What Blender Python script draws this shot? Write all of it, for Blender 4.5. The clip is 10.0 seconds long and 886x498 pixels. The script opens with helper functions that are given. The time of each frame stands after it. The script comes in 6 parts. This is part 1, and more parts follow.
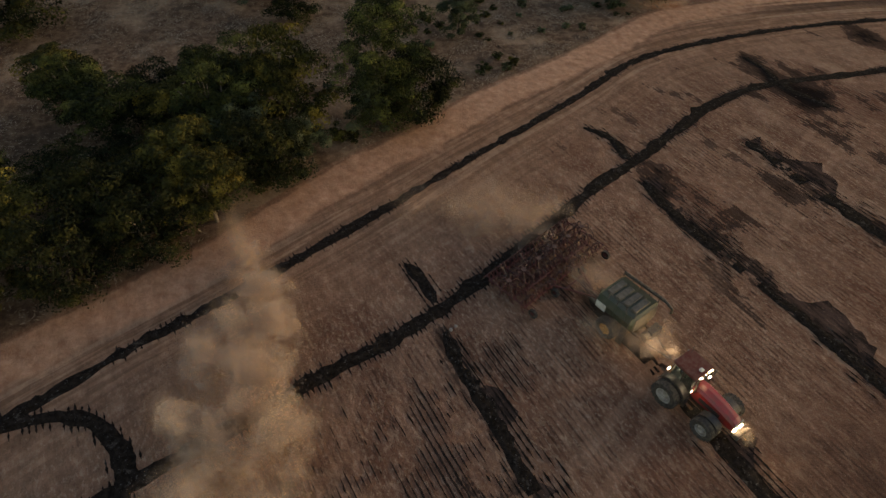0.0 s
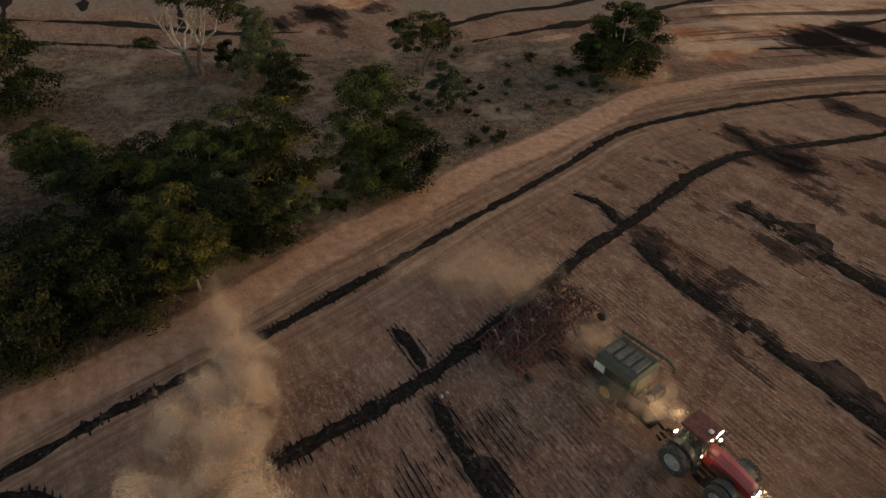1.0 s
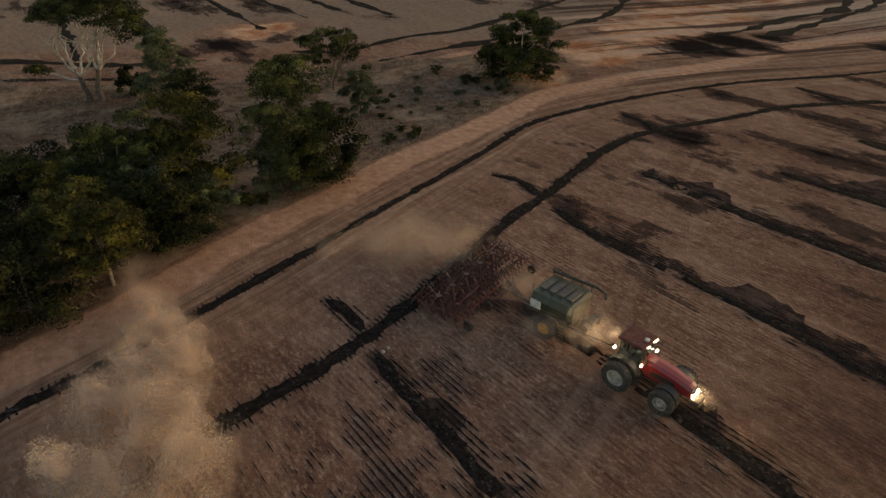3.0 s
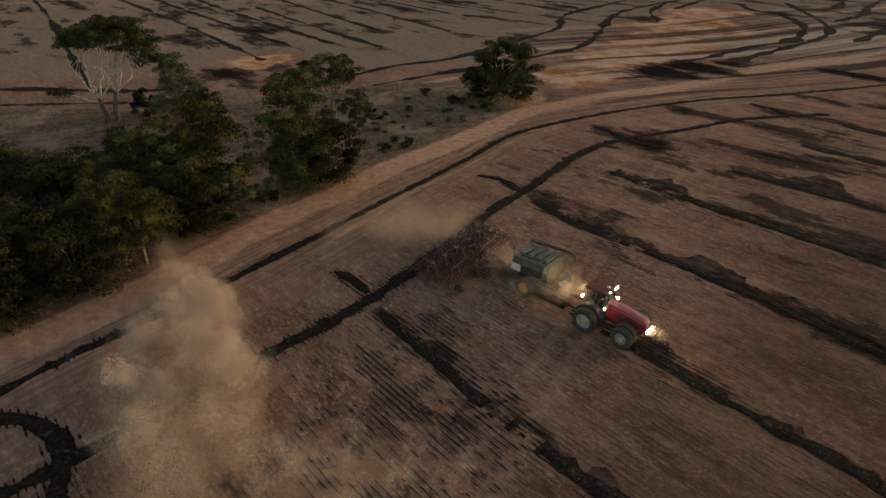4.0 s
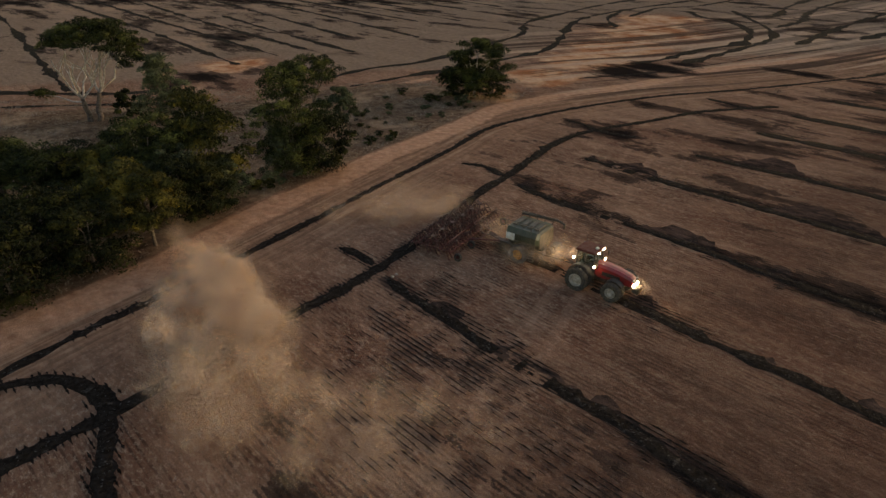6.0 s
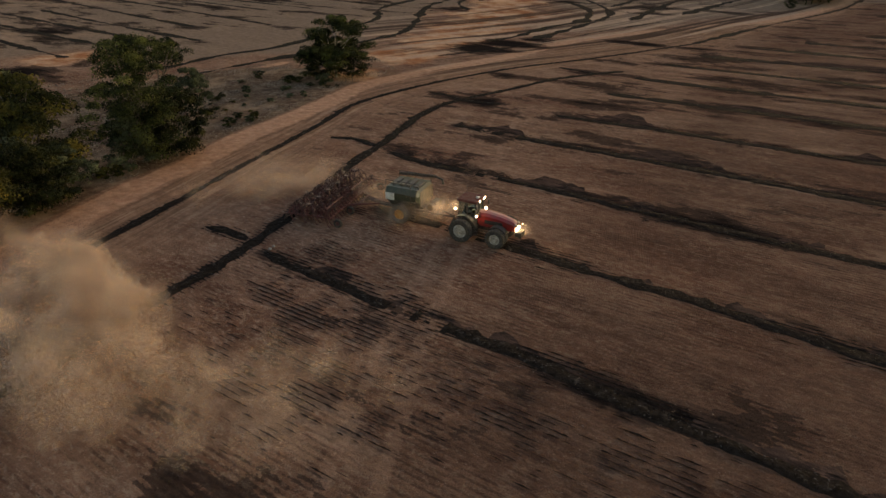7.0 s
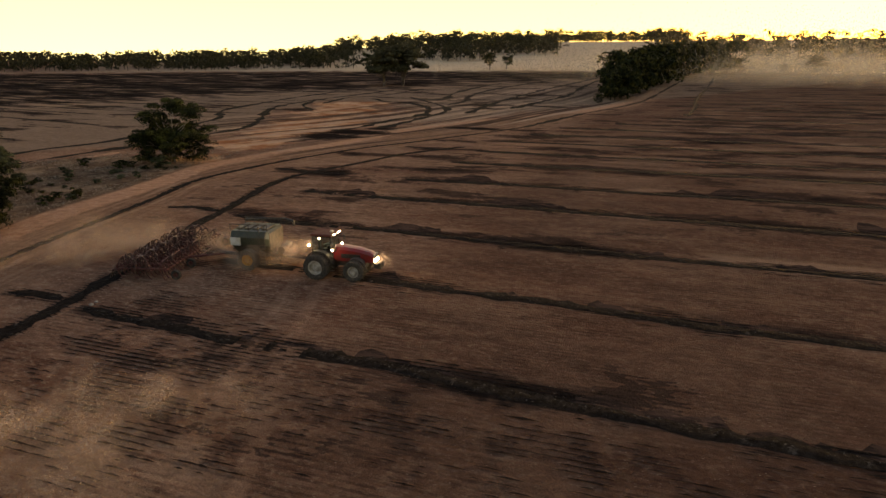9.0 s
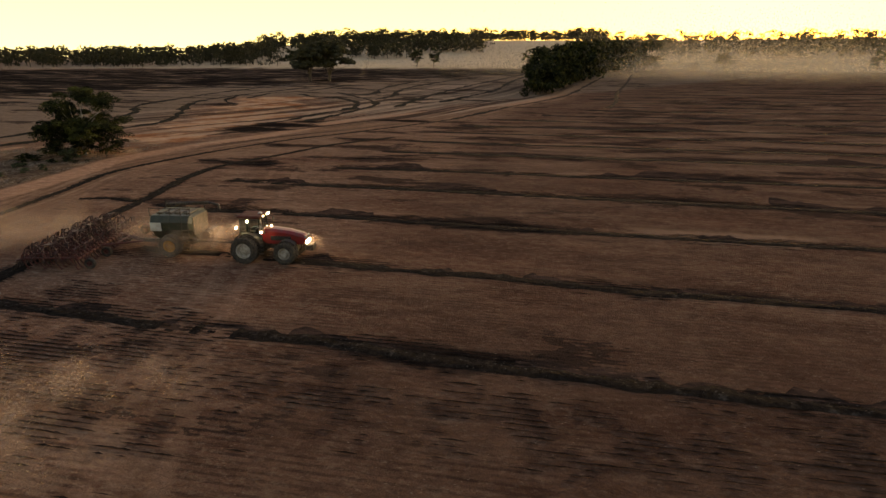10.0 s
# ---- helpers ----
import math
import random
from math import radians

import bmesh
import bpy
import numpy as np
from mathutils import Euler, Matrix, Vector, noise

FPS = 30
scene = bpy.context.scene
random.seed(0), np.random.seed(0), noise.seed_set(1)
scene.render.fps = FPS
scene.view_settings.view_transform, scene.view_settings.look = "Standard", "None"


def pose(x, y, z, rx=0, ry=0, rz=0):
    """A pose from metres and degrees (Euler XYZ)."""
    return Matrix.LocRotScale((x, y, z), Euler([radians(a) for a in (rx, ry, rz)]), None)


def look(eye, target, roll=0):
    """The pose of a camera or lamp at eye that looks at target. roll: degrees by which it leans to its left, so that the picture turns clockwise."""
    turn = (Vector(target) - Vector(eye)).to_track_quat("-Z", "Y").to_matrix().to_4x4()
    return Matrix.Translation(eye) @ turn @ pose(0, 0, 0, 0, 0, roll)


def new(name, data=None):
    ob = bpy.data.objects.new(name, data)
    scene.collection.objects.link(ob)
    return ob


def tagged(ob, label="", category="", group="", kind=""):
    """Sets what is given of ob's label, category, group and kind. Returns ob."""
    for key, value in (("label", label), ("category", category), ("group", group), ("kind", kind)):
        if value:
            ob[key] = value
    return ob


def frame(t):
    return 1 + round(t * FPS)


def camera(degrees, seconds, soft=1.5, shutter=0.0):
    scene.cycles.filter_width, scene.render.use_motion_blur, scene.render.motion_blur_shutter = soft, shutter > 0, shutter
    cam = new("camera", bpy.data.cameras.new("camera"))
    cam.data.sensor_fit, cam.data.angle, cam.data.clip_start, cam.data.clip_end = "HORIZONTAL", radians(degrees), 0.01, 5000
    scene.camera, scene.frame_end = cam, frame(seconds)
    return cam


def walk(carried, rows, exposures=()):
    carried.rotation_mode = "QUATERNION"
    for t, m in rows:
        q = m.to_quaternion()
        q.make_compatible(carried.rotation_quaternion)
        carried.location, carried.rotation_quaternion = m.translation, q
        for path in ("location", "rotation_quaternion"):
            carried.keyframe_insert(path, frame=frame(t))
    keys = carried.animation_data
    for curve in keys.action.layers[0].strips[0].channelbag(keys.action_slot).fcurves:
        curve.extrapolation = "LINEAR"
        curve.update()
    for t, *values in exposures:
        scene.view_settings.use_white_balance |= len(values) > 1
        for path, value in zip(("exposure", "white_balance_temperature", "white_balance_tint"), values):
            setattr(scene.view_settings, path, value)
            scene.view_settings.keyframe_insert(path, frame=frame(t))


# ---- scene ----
cam = camera(72.5, 10.0, soft=1.5)
PATH = [
    (0, (1.328, -26.013, 34.786), (1.249, -24.624, 33.349), 0.2),
    (0.5, (1.654, -26.07, 33.674), (1.544, -24.526, 32.408), -0.2),
    (1, (1.825, -26.261, 32.232), (1.75, -24.674, 31.016), -0.3),
    (1.5, (1.753, -26.123, 30.987), (1.791, -24.458, 29.879), -0.1),
    (2, (1.714, -26.3, 29.527), (1.838, -24.609, 28.467), -0.1),
    (2.5, (1.467, -27.466, 28.259), (1.635, -25.779, 27.199), -0.1),
    (3, (0.981, -30.332, 26.692), (1.173, -28.652, 25.625), -0.2),
    (3.2, (0.717, -31.73, 25.632), (0.917, -30.047, 24.571), -0.3),
    (4.3, (-1.37, -40.137, 26.063), (-1.113, -38.387, 25.129), -0.1),
    (4.5, (-2.129, -40.42, 25.784), (-1.861, -38.67, 24.853), 0.1),
    (5, (-3.162, -41.488, 25.842), (-2.868, -39.739, 24.918), 0.1),
    (6.5, (-4.714, -43.041, 23.378), (-4.197, -41.347, 22.45), 0.1),
    (7, (-4.864, -42.907, 21.491), (-4.114, -41.303, 20.561), 0.1),
    (7.5, (-4.868, -42.937, 20.022), (-3.972, -41.368, 19.166), -0.0),
    (8, (-4.778, -42.966, 18.429), (-3.744, -41.364, 17.825), 0.1),
    (8.5, (-4.725, -43.15, 16.874), (-3.614, -41.598, 16.278), 0.0),
    (9, (-4.773, -43.32, 15.325), (-3.57, -41.838, 14.728), 0.0),
    (9.5, (-4.779, -43.342, 13.919), (-3.482, -41.942, 13.319), 0.1),
    (10, (-4.844, -43.173, 13.703), (-3.477, -41.841, 13.104), 0.2),
]
walk(cam, [(t, look(eye, target, roll)) for t, eye, target, roll in PATH], [(0, 1.42, 6500, 18), (5.0, 1.42, 6550, 18), (6.5, 1.47, 6600, 19), (7.0, 1.47, 6700, 19), (7.5, 1.5, 6950, 21), (8.0, 1.5, 7250, 26), (8.5, 1.34, 7350, 27), (9.0, 1.32, 7350, 26), (10, 1.28, 7350, 25)])

# ---- light: a dusk sky, the sun low behind the far wood ----
SUN_AZ, SUN_EL = radians(72), radians(5.5)
world = bpy.data.worlds.new("dusk")
scene.world = world
world.use_nodes = True
wn, wl = world.node_tree.nodes, world.node_tree.links
sky = wn.new("ShaderNodeTexSky")
sky.sky_type, sky.sun_disc = "NISHITA", False
sky.sun_elevation, sky.sun_rotation = SUN_EL, SUN_AZ
sky.altitude, sky.air_density, sky.dust_density, sky.ozone_density = 100, 1.0, 2.0, 0.6
# dusty haze all round the horizon, thinning upwards
way = wn.new("ShaderNodeTexCoord")
parts_of = wn.new("ShaderNodeSeparateXYZ")
wl.new(way.outputs["Generated"], parts_of.inputs[0])
thin = wn.new("ShaderNodeMapRange")
thin.interpolation_type = "SMOOTHERSTEP"
thin.inputs["From Min"].default_value, thin.inputs["From Max"].default_value = 0.05, 0.38
thin.inputs["To Min"].default_value, thin.inputs["To Max"].default_value = 1.0, 0.0
wl.new(parts_of.outputs["Z"], thin.inputs["Value"])
haze = wn.new("ShaderNodeMix")
haze.data_type, haze.blend_type = "RGBA", "ADD"
toward = wn.new("ShaderNodeVectorMath")           # brightest on the sun's side of the sky
toward.operation = "DOT_PRODUCT"
toward.inputs[1].default_value = (math.sin(SUN_AZ), math.cos(SUN_AZ), 0.0)
wl.new(way.outputs["Generated"], toward.inputs[0])
sided = wn.new("ShaderNodeMapRange")
sided.interpolation_type = "SMOOTHSTEP"
sided.inputs["From Min"].default_value, sided.inputs["From Max"].default_value = -0.7, 0.5
sided.inputs["To Min"].default_value, sided.inputs["To Max"].default_value = 0.22, 1.0
wl.new(toward.outputs["Value"], sided.inputs["Value"])
hazy = wn.new("ShaderNodeMath")
hazy.operation = "MULTIPLY"
wl.new(thin.outputs["Result"], hazy.inputs[0])
wl.new(sided.outputs["Result"], hazy.inputs[1])
wl.new(hazy.outputs[0], haze.inputs["Factor"])
low = wn.new("ShaderNodeMapRange")
low.inputs["From Min"].default_value, low.inputs["From Max"].default_value = 0.0, 0.10
wl.new(parts_of.outputs["Z"], low.inputs["Value"])
hue = wn.new("ShaderNodeMix")
hue.data_type = "RGBA"
hue.inputs["A"].default_value, hue.inputs["B"].default_value = (6.2, 5.7, 2.4, 1), (6.6, 5.9, 1.82, 1)
wl.new(low.outputs["Result"], hue.inputs["Factor"])
high = wn.new("ShaderNodeMapRange")
high.inputs["From Min"].default_value, high.inputs["From Max"].default_value = 0.13, 0.28
wl.new(parts_of.outputs["Z"], high.inputs["Value"])
hue_high = wn.new("ShaderNodeMix")
hue_high.data_type = "RGBA"
hue_high.inputs["B"].default_value = (5.8, 5.1, 3.6, 1)
wl.new(high.outputs["Result"], hue_high.inputs["Factor"])
wl.new(hue.outputs["Result"], hue_high.inputs["A"])
wl.new(hue_high.outputs["Result"], haze.inputs["B"])
clear = wn.new("ShaderNodeMapRange")
clear.inputs["From Min"].default_value, clear.inputs["From Max"].default_value = 0.13, 0.28
clear.inputs["To Min"].default_value, clear.inputs["To Max"].default_value = 1.0, 0.0
wl.new(parts_of.outputs["Z"], clear.inputs["Value"])
warm = wn.new("ShaderNodeMix")
warm.data_type, warm.blend_type = "RGBA", "MULTIPLY"
warm.inputs["B"].default_value = (0.34, 0.30, 0.04, 1)
wl.new(clear.outputs["Result"], warm.inputs["Factor"])
wl.new(sky.outputs["Color"], warm.inputs["A"])
wl.new(warm.outputs["Result"], haze.inputs["A"])
wl.new(haze.outputs["Result"], wn["Background"].inputs["Color"])
wn["Background"].inputs["Strength"].default_value = 0.15
sun = new("sun", bpy.data.lights.new("sun", "SUN"))
sun.data.energy, sun.data.angle, sun.data.color = 0.9, radians(11), (1.0, 0.72, 0.42)
to_sun = Vector((math.sin(SUN_AZ) * math.cos(SUN_EL), math.cos(SUN_AZ) * math.cos(SUN_EL), math.sin(SUN_EL)))
sun.matrix_world = look((0, 0, 60), Vector((0, 0, 60)) - to_sun)

# ---- small tools ----
ROW = Vector((0.54, -0.84, 0)).normalized()      # the way the drill rows run
ACROSS = Vector((0.84, 0.54, 0)).normalized()


def smoothstep(a, b, v):
    u = np.clip((v - a) / (b - a), 0, 1)
    return u * u * (3 - 2 * u)


def terrain(x, y):
    """Height of the ground: flat by the machine, rising slowly, then a wooded hill."""
    x, y = np.asarray(x, float), np.asarray(y, float)
    r, az = np.hypot(x, y + 20), np.degrees(np.arctan2(x, y + 20))
    return 0.015 * (np.clip(r, 130, 900) - 130) + (2 + 28 * smoothstep(16, 42, np.abs(az))) * smoothstep(500, 980, r)


def smooth_line(points, step=0.5):
    """Catmull-Rom line through the points, sampled about every step metres."""
    p = np.array(points, float)
    p = np.vstack([2 * p[0] - p[1], p, 2 * p[-1] - p[-2]])
    out = []
    for a, b, c, d in zip(p, p[1:], p[2:], p[3:]):
        n = max(2, int(np.linalg.norm(c - b) / step))
        u = np.linspace(0, 1, n, endpoint=False)[:, None]
        out.append(0.5 * (2 * b + (c - a) * u + (2 * a - 5 * b + 4 * c - d) * u**2 + (3 * b - a - 3 * c + d) * u**3))
    return np.vstack(out + [p[-2:-1]])


def far_from(x, y, line):
    """Distance of every (x, y) from a line of points."""
    best = np.full(x.shape, 1e9)
    for a, b in zip(line[:-1], line[1:]):
        ab = b - a
        u = np.clip(((x - a[0]) * ab[0] + (y - a[1]) * ab[1]) / (ab @ ab + 1e-9), 0, 1)
        best = np.minimum(best, np.hypot(x - a[0] - u * ab[0], y - a[1] - u * ab[1]))
    return best


def side_of(x, y, line):
    """Signed distance from a line of points: positive on its left."""
    best, sign = np.full(x.shape, 1e9), np.ones(x.shape)
    for a, b in zip(line[:-1], line[1:]):
        ab = b - a
        u = np.clip(((x - a[0]) * ab[0] + (y - a[1]) * ab[1]) / (ab @ ab + 1e-9), 0, 1)
        d = np.hypot(x - a[0] - u * ab[0], y - a[1] - u * ab[1])
        s = np.sign(ab[0] * (y - a[1]) - ab[1] * (x - a[0]))
        sign, best = np.where(d < best, s, sign), np.minimum(best, d)
    return best * sign


def mesh_of(name, verts, faces, material, smooth=False):
    me = bpy.data.meshes.new(name)
    verts, faces = np.asarray(verts, np.float32), np.asarray(faces, np.int32)
    k = faces.shape[1]
    me.vertices.add(len(verts)), me.loops.add(faces.size), me.polygons.add(len(faces))
    me.vertices.foreach_set("co", verts.ravel())
    me.loops.foreach_set("vertex_index", faces.ravel())
    me.polygons.foreach_set("loop_start", np.arange(0, faces.size, k, dtype=np.int32))
    me.update(calc_edges=True)
    me.validate()
    if smooth:
        me.polygons.foreach_set("use_smooth", np.ones(len(faces), bool))
    if material:
        me.materials.append(material)
    return me


# ---- materials ----
def shader(name):
    m = bpy.data.materials.new(name)
    m.use_nodes = True
    return m, m.node_tree.nodes, m.node_tree.links, m.node_tree.nodes["Principled BSDF"]


class Net:
    """Short words for wiring shader nodes."""

    def __init__(self, name):
        self.m, self.n, self.l, self.p = shader(name)

    def put(self, socket, value):
        if hasattr(value, "is_output"):
            self.l.new(value, socket)
        else:
            socket.default_value = value

    def noise(self, vec, scale, detail=4, rough=0.55, out="Fac"):
        k = self.n.new("ShaderNodeTexNoise")
        k.inputs["Scale"].default_value, k.inputs["Detail"].default_value, k.inputs["Roughness"].default_value = scale, detail, rough
        self.l.new(vec, k.inputs["Vector"])
        return k.outputs[out]

    def math(self, op, a, b=0.0, c=0.0, clamp=False):
        k = self.n.new("ShaderNodeMath")
        k.operation, k.use_clamp = op, clamp
        for s, v in zip(k.inputs, (a, b, c)):
            self.put(s, v)
        return k.outputs[0]

    def step(self, v, a, b):
        k = self.n.new("ShaderNodeMapRange")
        k.interpolation_type = "SMOOTHSTEP"
        self.put(k.inputs["Value"], v)
        k.inputs["From Min"].default_value, k.inputs["From Max"].default_value = a, b
        return k.outputs["Result"]

    def mix(self, f, a, b):
        k = self.n.new("ShaderNodeMix")
        k.data_type = "RGBA"
        self.put(k.inputs["Factor"], f)
        for s, v in ((k.inputs["A"], a), (k.inputs["B"], b)):
            self.put(s, (*v, 1) if isinstance(v, tuple) and len(v) == 3 else v)
        return k.outputs["Result"]

    def mapped(self, vec, scale=(1, 1, 1), rot=(0, 0, 0)):
        k = self.n.new("ShaderNodeMapping")
        k.vector_type = "POINT"
        k.inputs["Scale"].default_value, k.inputs["Rotation"].default_value = scale, rot
        self.l.new(vec, k.inputs["Vector"])
        return k.outputs[0]

    def coord(self, kind="Object"):
        return self.n.new("ShaderNodeTexCoord").outputs[kind]

    def attr(self, name):
        a = self.n.new("ShaderNodeAttribute")
        a.attribute_name = name
        s = self.n.new("ShaderNodeSeparateColor")
        self.l.new(a.outputs["Color"], s.inputs[0])
        return s.outputs[0], s.outputs[1], s.outputs[2], a.outputs["Alpha"]

    def bump(self, h, strength, dist):
        k = self.n.new("ShaderNodeBump")
        k.inputs["Strength"].default_value, k.inputs["Distance"].default_value = strength, dist
        self.l.new(h, k.inputs["Height"])
        self.l.new(k.outputs[0], self.p.inputs["Normal"])

    def done(self, color, rough=0.9, metal=0.0, spec=0.2):
        self.put(self.p.inputs["Base Color"], (*color, 1) if isinstance(color, tuple) else color)
        self.put(self.p.inputs["Roughness"], rough)
        self.p.inputs["Metallic"].default_value = metal
        self.p.inputs["Specular IOR Level"].default_value = spec
        return self.m


def ground_material():
    g = Net("soil_and_stubble")
    pos = g.coord("Object")
    spin = math.atan2(-ROW.y, ROW.x)
    along = g.mapped(g.mapped(pos, rot=(0, 0, spin)), scale=(0.12, 1, 1))     # x along the drill rows
    turned = g.mapped(pos, rot=(0, 0, spin))
    track, bush, char, pale = g.attr("zone")
    far_dim, drilled, soot_vignette, contour = g.attr("zone_far")
    clay, lane, scorch, tram = g.attr("zone_more")
    big, mid, fine = g.noise(pos, 0.05, 3), g.noise(pos, 0.45, 5, 0.6), g.noise(pos, 5.0, 6, 0.7)
    streak2 = g.noise(along, 3.0, 4, 0.6)
    w = g.n.new("ShaderNodeTexWave")
    w.wave_type, w.bands_direction = "BANDS", "Y"
    w.inputs["Scale"].default_value = 2 * math.pi / 20 / 0.38
    w.inputs["Distortion"].default_value, w.inputs["Detail"].default_value, w.inputs["Detail Scale"].default_value = 0.6, 2, 0.6
    g.l.new(turned, w.inputs["Vector"])
    drill = w.outputs["Fac"]
    patchy = g.mapped(turned, scale=(0.4, 1, 1))
    blot = g.noise(patchy, 0.22, 6, 0.62)
    stub = g.mix(g.step(blot, 0.36, 0.64), (0.165, 0.092, 0.066), (0.285, 0.180, 0.130))
    stub = g.mix(g.math("MULTIPLY", g.step(streak2, 0.45, 0.7), 0.3), stub, (0.35, 0.24, 0.175))
    dash = g.math("MULTIPLY", g.step(g.math("SUBTRACT", 1.0, drill), 0.45, 0.85), g.step(g.noise(along, 2.6, 4, 0.7), 0.36, 0.56))
    lines = g.math("MULTIPLY", dash, g.step(g.noise(pos, 0.16, 6, 0.68), 0.44, 0.58))
    stub = g.mix(g.math("MULTIPLY", g.math("MULTIPLY", lines, drilled), 0.72), stub, (0.048, 0.029, 0.023))
    fleck = g.noise(g.mapped(turned, scale=(0.55, 1, 1)), 4.2, 5, 0.72)
    stub = g.mix(g.math("MULTIPLY", g.step(fleck, 0.50, 0.66), 0.65), stub, (0.43, 0.33, 0.255))
    straw = g.noise(g.mapped(turned, scale=(0.5, 1, 1)), 1.5, 8, 0.72)
    stub = g.mix(g.math("MULTIPLY", g.step(straw, 0.52, 0.64), 0.55), stub, (0.40, 0.295, 0.22))
    stub = g.mix(g.math("MULTIPLY", g.step(straw, 0.46, 0.36), 0.5), stub, (0.095, 0.056, 0.042))
    stub = g.mix(g.math("MULTIPLY", g.step(g.noise(pos, 9.0, 3, 0.6), 0.52, 0.7), 0.45), stub, (0.10, 0.062, 0.046))
    stub = g.mix(g.math("MULTIPLY", g.step(big, 0.45, 0.7), 0.3), stub, (0.20, 0.105, 0.074))
    # burnt stubble tone, with vignette darkening put into the same colour
    dimmed = g.math("ADD", soot_vignette, g.math("MULTIPLY", g.math("SUBTRACT", g.noise(g.mapped(turned, scale=(0.3, 1, 1)), 0.3, 6, 0.66), 0.5), 1.1))
    stub = g.mix(g.math("MULTIPLY", g.step(dimmed, 0.15, 0.85), g.math("MULTIPLY_ADD", g.step(soot_vignette, 0.9, 1.4), 0.2, 0.62)), stub, (0.070, 0.042, 0.033))
    earth = g.mix(g.step(g.noise(pos, 0.7, 6, 0.65), 0.3, 0.7), (0.27, 0.165, 0.115), (0.40, 0.265, 0.19))
    wide = g.n.new("ShaderNodeAttribute")
    wide.attribute_name = "lane_way"
    ruts = g.noise(g.mapped(wide.outputs["Vector"], scale=(1.0, 0.06, 1)), 1.6, 5, 0.65)
    earth = g.mix(g.math("MULTIPLY", g.step(ruts, 0.42, 0.60), 0.75), earth, (0.15, 0.092, 0.062))
    scrape = g.noise(g.mapped(wide.outputs["Vector"], scale=(1.0, 0.03, 1)), 0.7, 6, 0.7)
    earth = g.mix(g.math("MULTIPLY", g.step(scrape, 0.54, 0.62), 0.6), earth, (0.44, 0.32, 0.235))
    earth = g.mix(g.math("MULTIPLY", g.step(fine, 0.6, 0.72), 0.5), earth, (0.46, 0.35, 0.25))
    color = g.mix(g.math("MULTIPLY", lane, 0.8), stub, earth)
    wheeled = g.step(g.math("ADD", tram, g.math("MULTIPLY", g.math("SUBTRACT", fine, 0.5), 0.7)), 0.4, 0.8)
    color = g.mix(g.math("MULTIPLY", wheeled, 0.20), color, (0.40, 0.27, 0.20))
    dirt = g.mix(g.step(g.noise(pos, 1.1, 6, 0.65), 0.3, 0.75), (0.40, 0.235, 0.16), (0.56, 0.37, 0.265))
    color = g.mix(g.step(g.math("ADD", track, g.math("MULTIPLY", g.math("SUBTRACT", mid, 0.5), 0.9)), 0.35, 0.65), color, dirt)
    dry = g.mix(g.step(g.noise(pos, 0.9, 8, 0.75), 0.38, 0.66), (0.105, 0.070, 0.050), (0.235, 0.168, 0.120))
    dry = g.mix(g.math("MULTIPLY", g.step(g.noise(pos, 2.2, 5, 0.7), 0.6, 0.72), 0.5), dry, (0.40, 0.33, 0.26))
    dry = g.mix(g.math("MULTIPLY", g.step(g.noise(pos, 0.13, 5, 0.6), 0.50, 0.62), 0.65), dry, (0.36, 0.265, 0.19))
    dry = g.mix(g.math("MULTIPLY", g.step(g.noise(pos, 0.21, 5, 0.65), 0.53, 0.64), 0.6), dry, (0.075, 0.058, 0.047))
    color = g.mix(g.step(g.math("ADD", bush, g.math("MULTIPLY", g.math("SUBTRACT", mid, 0.5), 0.8)), 0.35, 0.65), color, dry)
    red = g.mix(g.step(g.noise(pos, 0.11, 7, 0.7), 0.38, 0.62), (0.36, 0.17, 0.095), (0.62, 0.42, 0.29))
    color = g.mix(g.step(g.math("ADD", clay, g.math("MULTIPLY", g.math("SUBTRACT", g.noise(pos, 0.1, 5), 0.5), 1.1)), 0.4, 0.62), color, red)
    ploughed = g.noise(g.mapped(pos, scale=(1, 0.5, 1)), 0.06, 6, 0.7)
    color = g.mix(g.math("MULTIPLY", g.step(g.math("ADD", far_dim, g.math("MULTIPLY", g.math("SUBTRACT", ploughed, 0.5), 1.2)), 0.3, 0.7), 0.75), color, (0.24, 0.187, 0.145))
    bands = g.noise(g.mapped(wide.outputs["Vector"], scale=(1.0, 0.03, 1)), 0.17, 5, 0.62)
    color = g.mix(g.math("MULTIPLY", g.math("MULTIPLY", g.step(bands, 0.53, 0.57), contour), 0.8), color, (0.50, 0.36, 0.27))
    color = g.mix(g.math("MULTIPLY", g.math("MULTIPLY", g.step(bands, 0.47, 0.43), contour), 0.85), color, (0.065, 0.045, 0.036))
    wheat = g.mix(g.noise(pos, 0.02, 4), (0.66, 0.50, 0.35), (0.84, 0.66, 0.47))
    color = g.mix(pale, color, wheat)
    edge = g.math("ADD", char, g.math("MULTIPLY", g.math("SUBTRACT", streak2, 0.5), 1.5))
    edge = g.math("ADD", edge, g.math("MULTIPLY", g.math("SUBTRACT", drill, 0.5), -0.25))
    black = g.mix(g.step(fine, 0.55, 0.8), (0.016, 0.014, 0.013), (0.06, 0.052, 0.047))
    color = g.mix(g.math("MULTIPLY", g.step(edge, 0.5, 0.72), 0.9), color, black)
    smoulder = g.noise(g.mapped(turned, scale=(0.36, 1, 1)), 0.14, 5, 0.6)
    wisp = g.noise(g.mapped(turned, scale=(0.55, 1, 1)), 0.6, 6, 0.68)
    burn = g.math("ADD", scorch, g.math("MULTIPLY", g.math("SUBTRACT", smoulder, 0.5), 5.0))
    burn = g.math("ADD", burn, g.math("MULTIPLY", g.math("SUBTRACT", wisp, 0.5), 1.3))
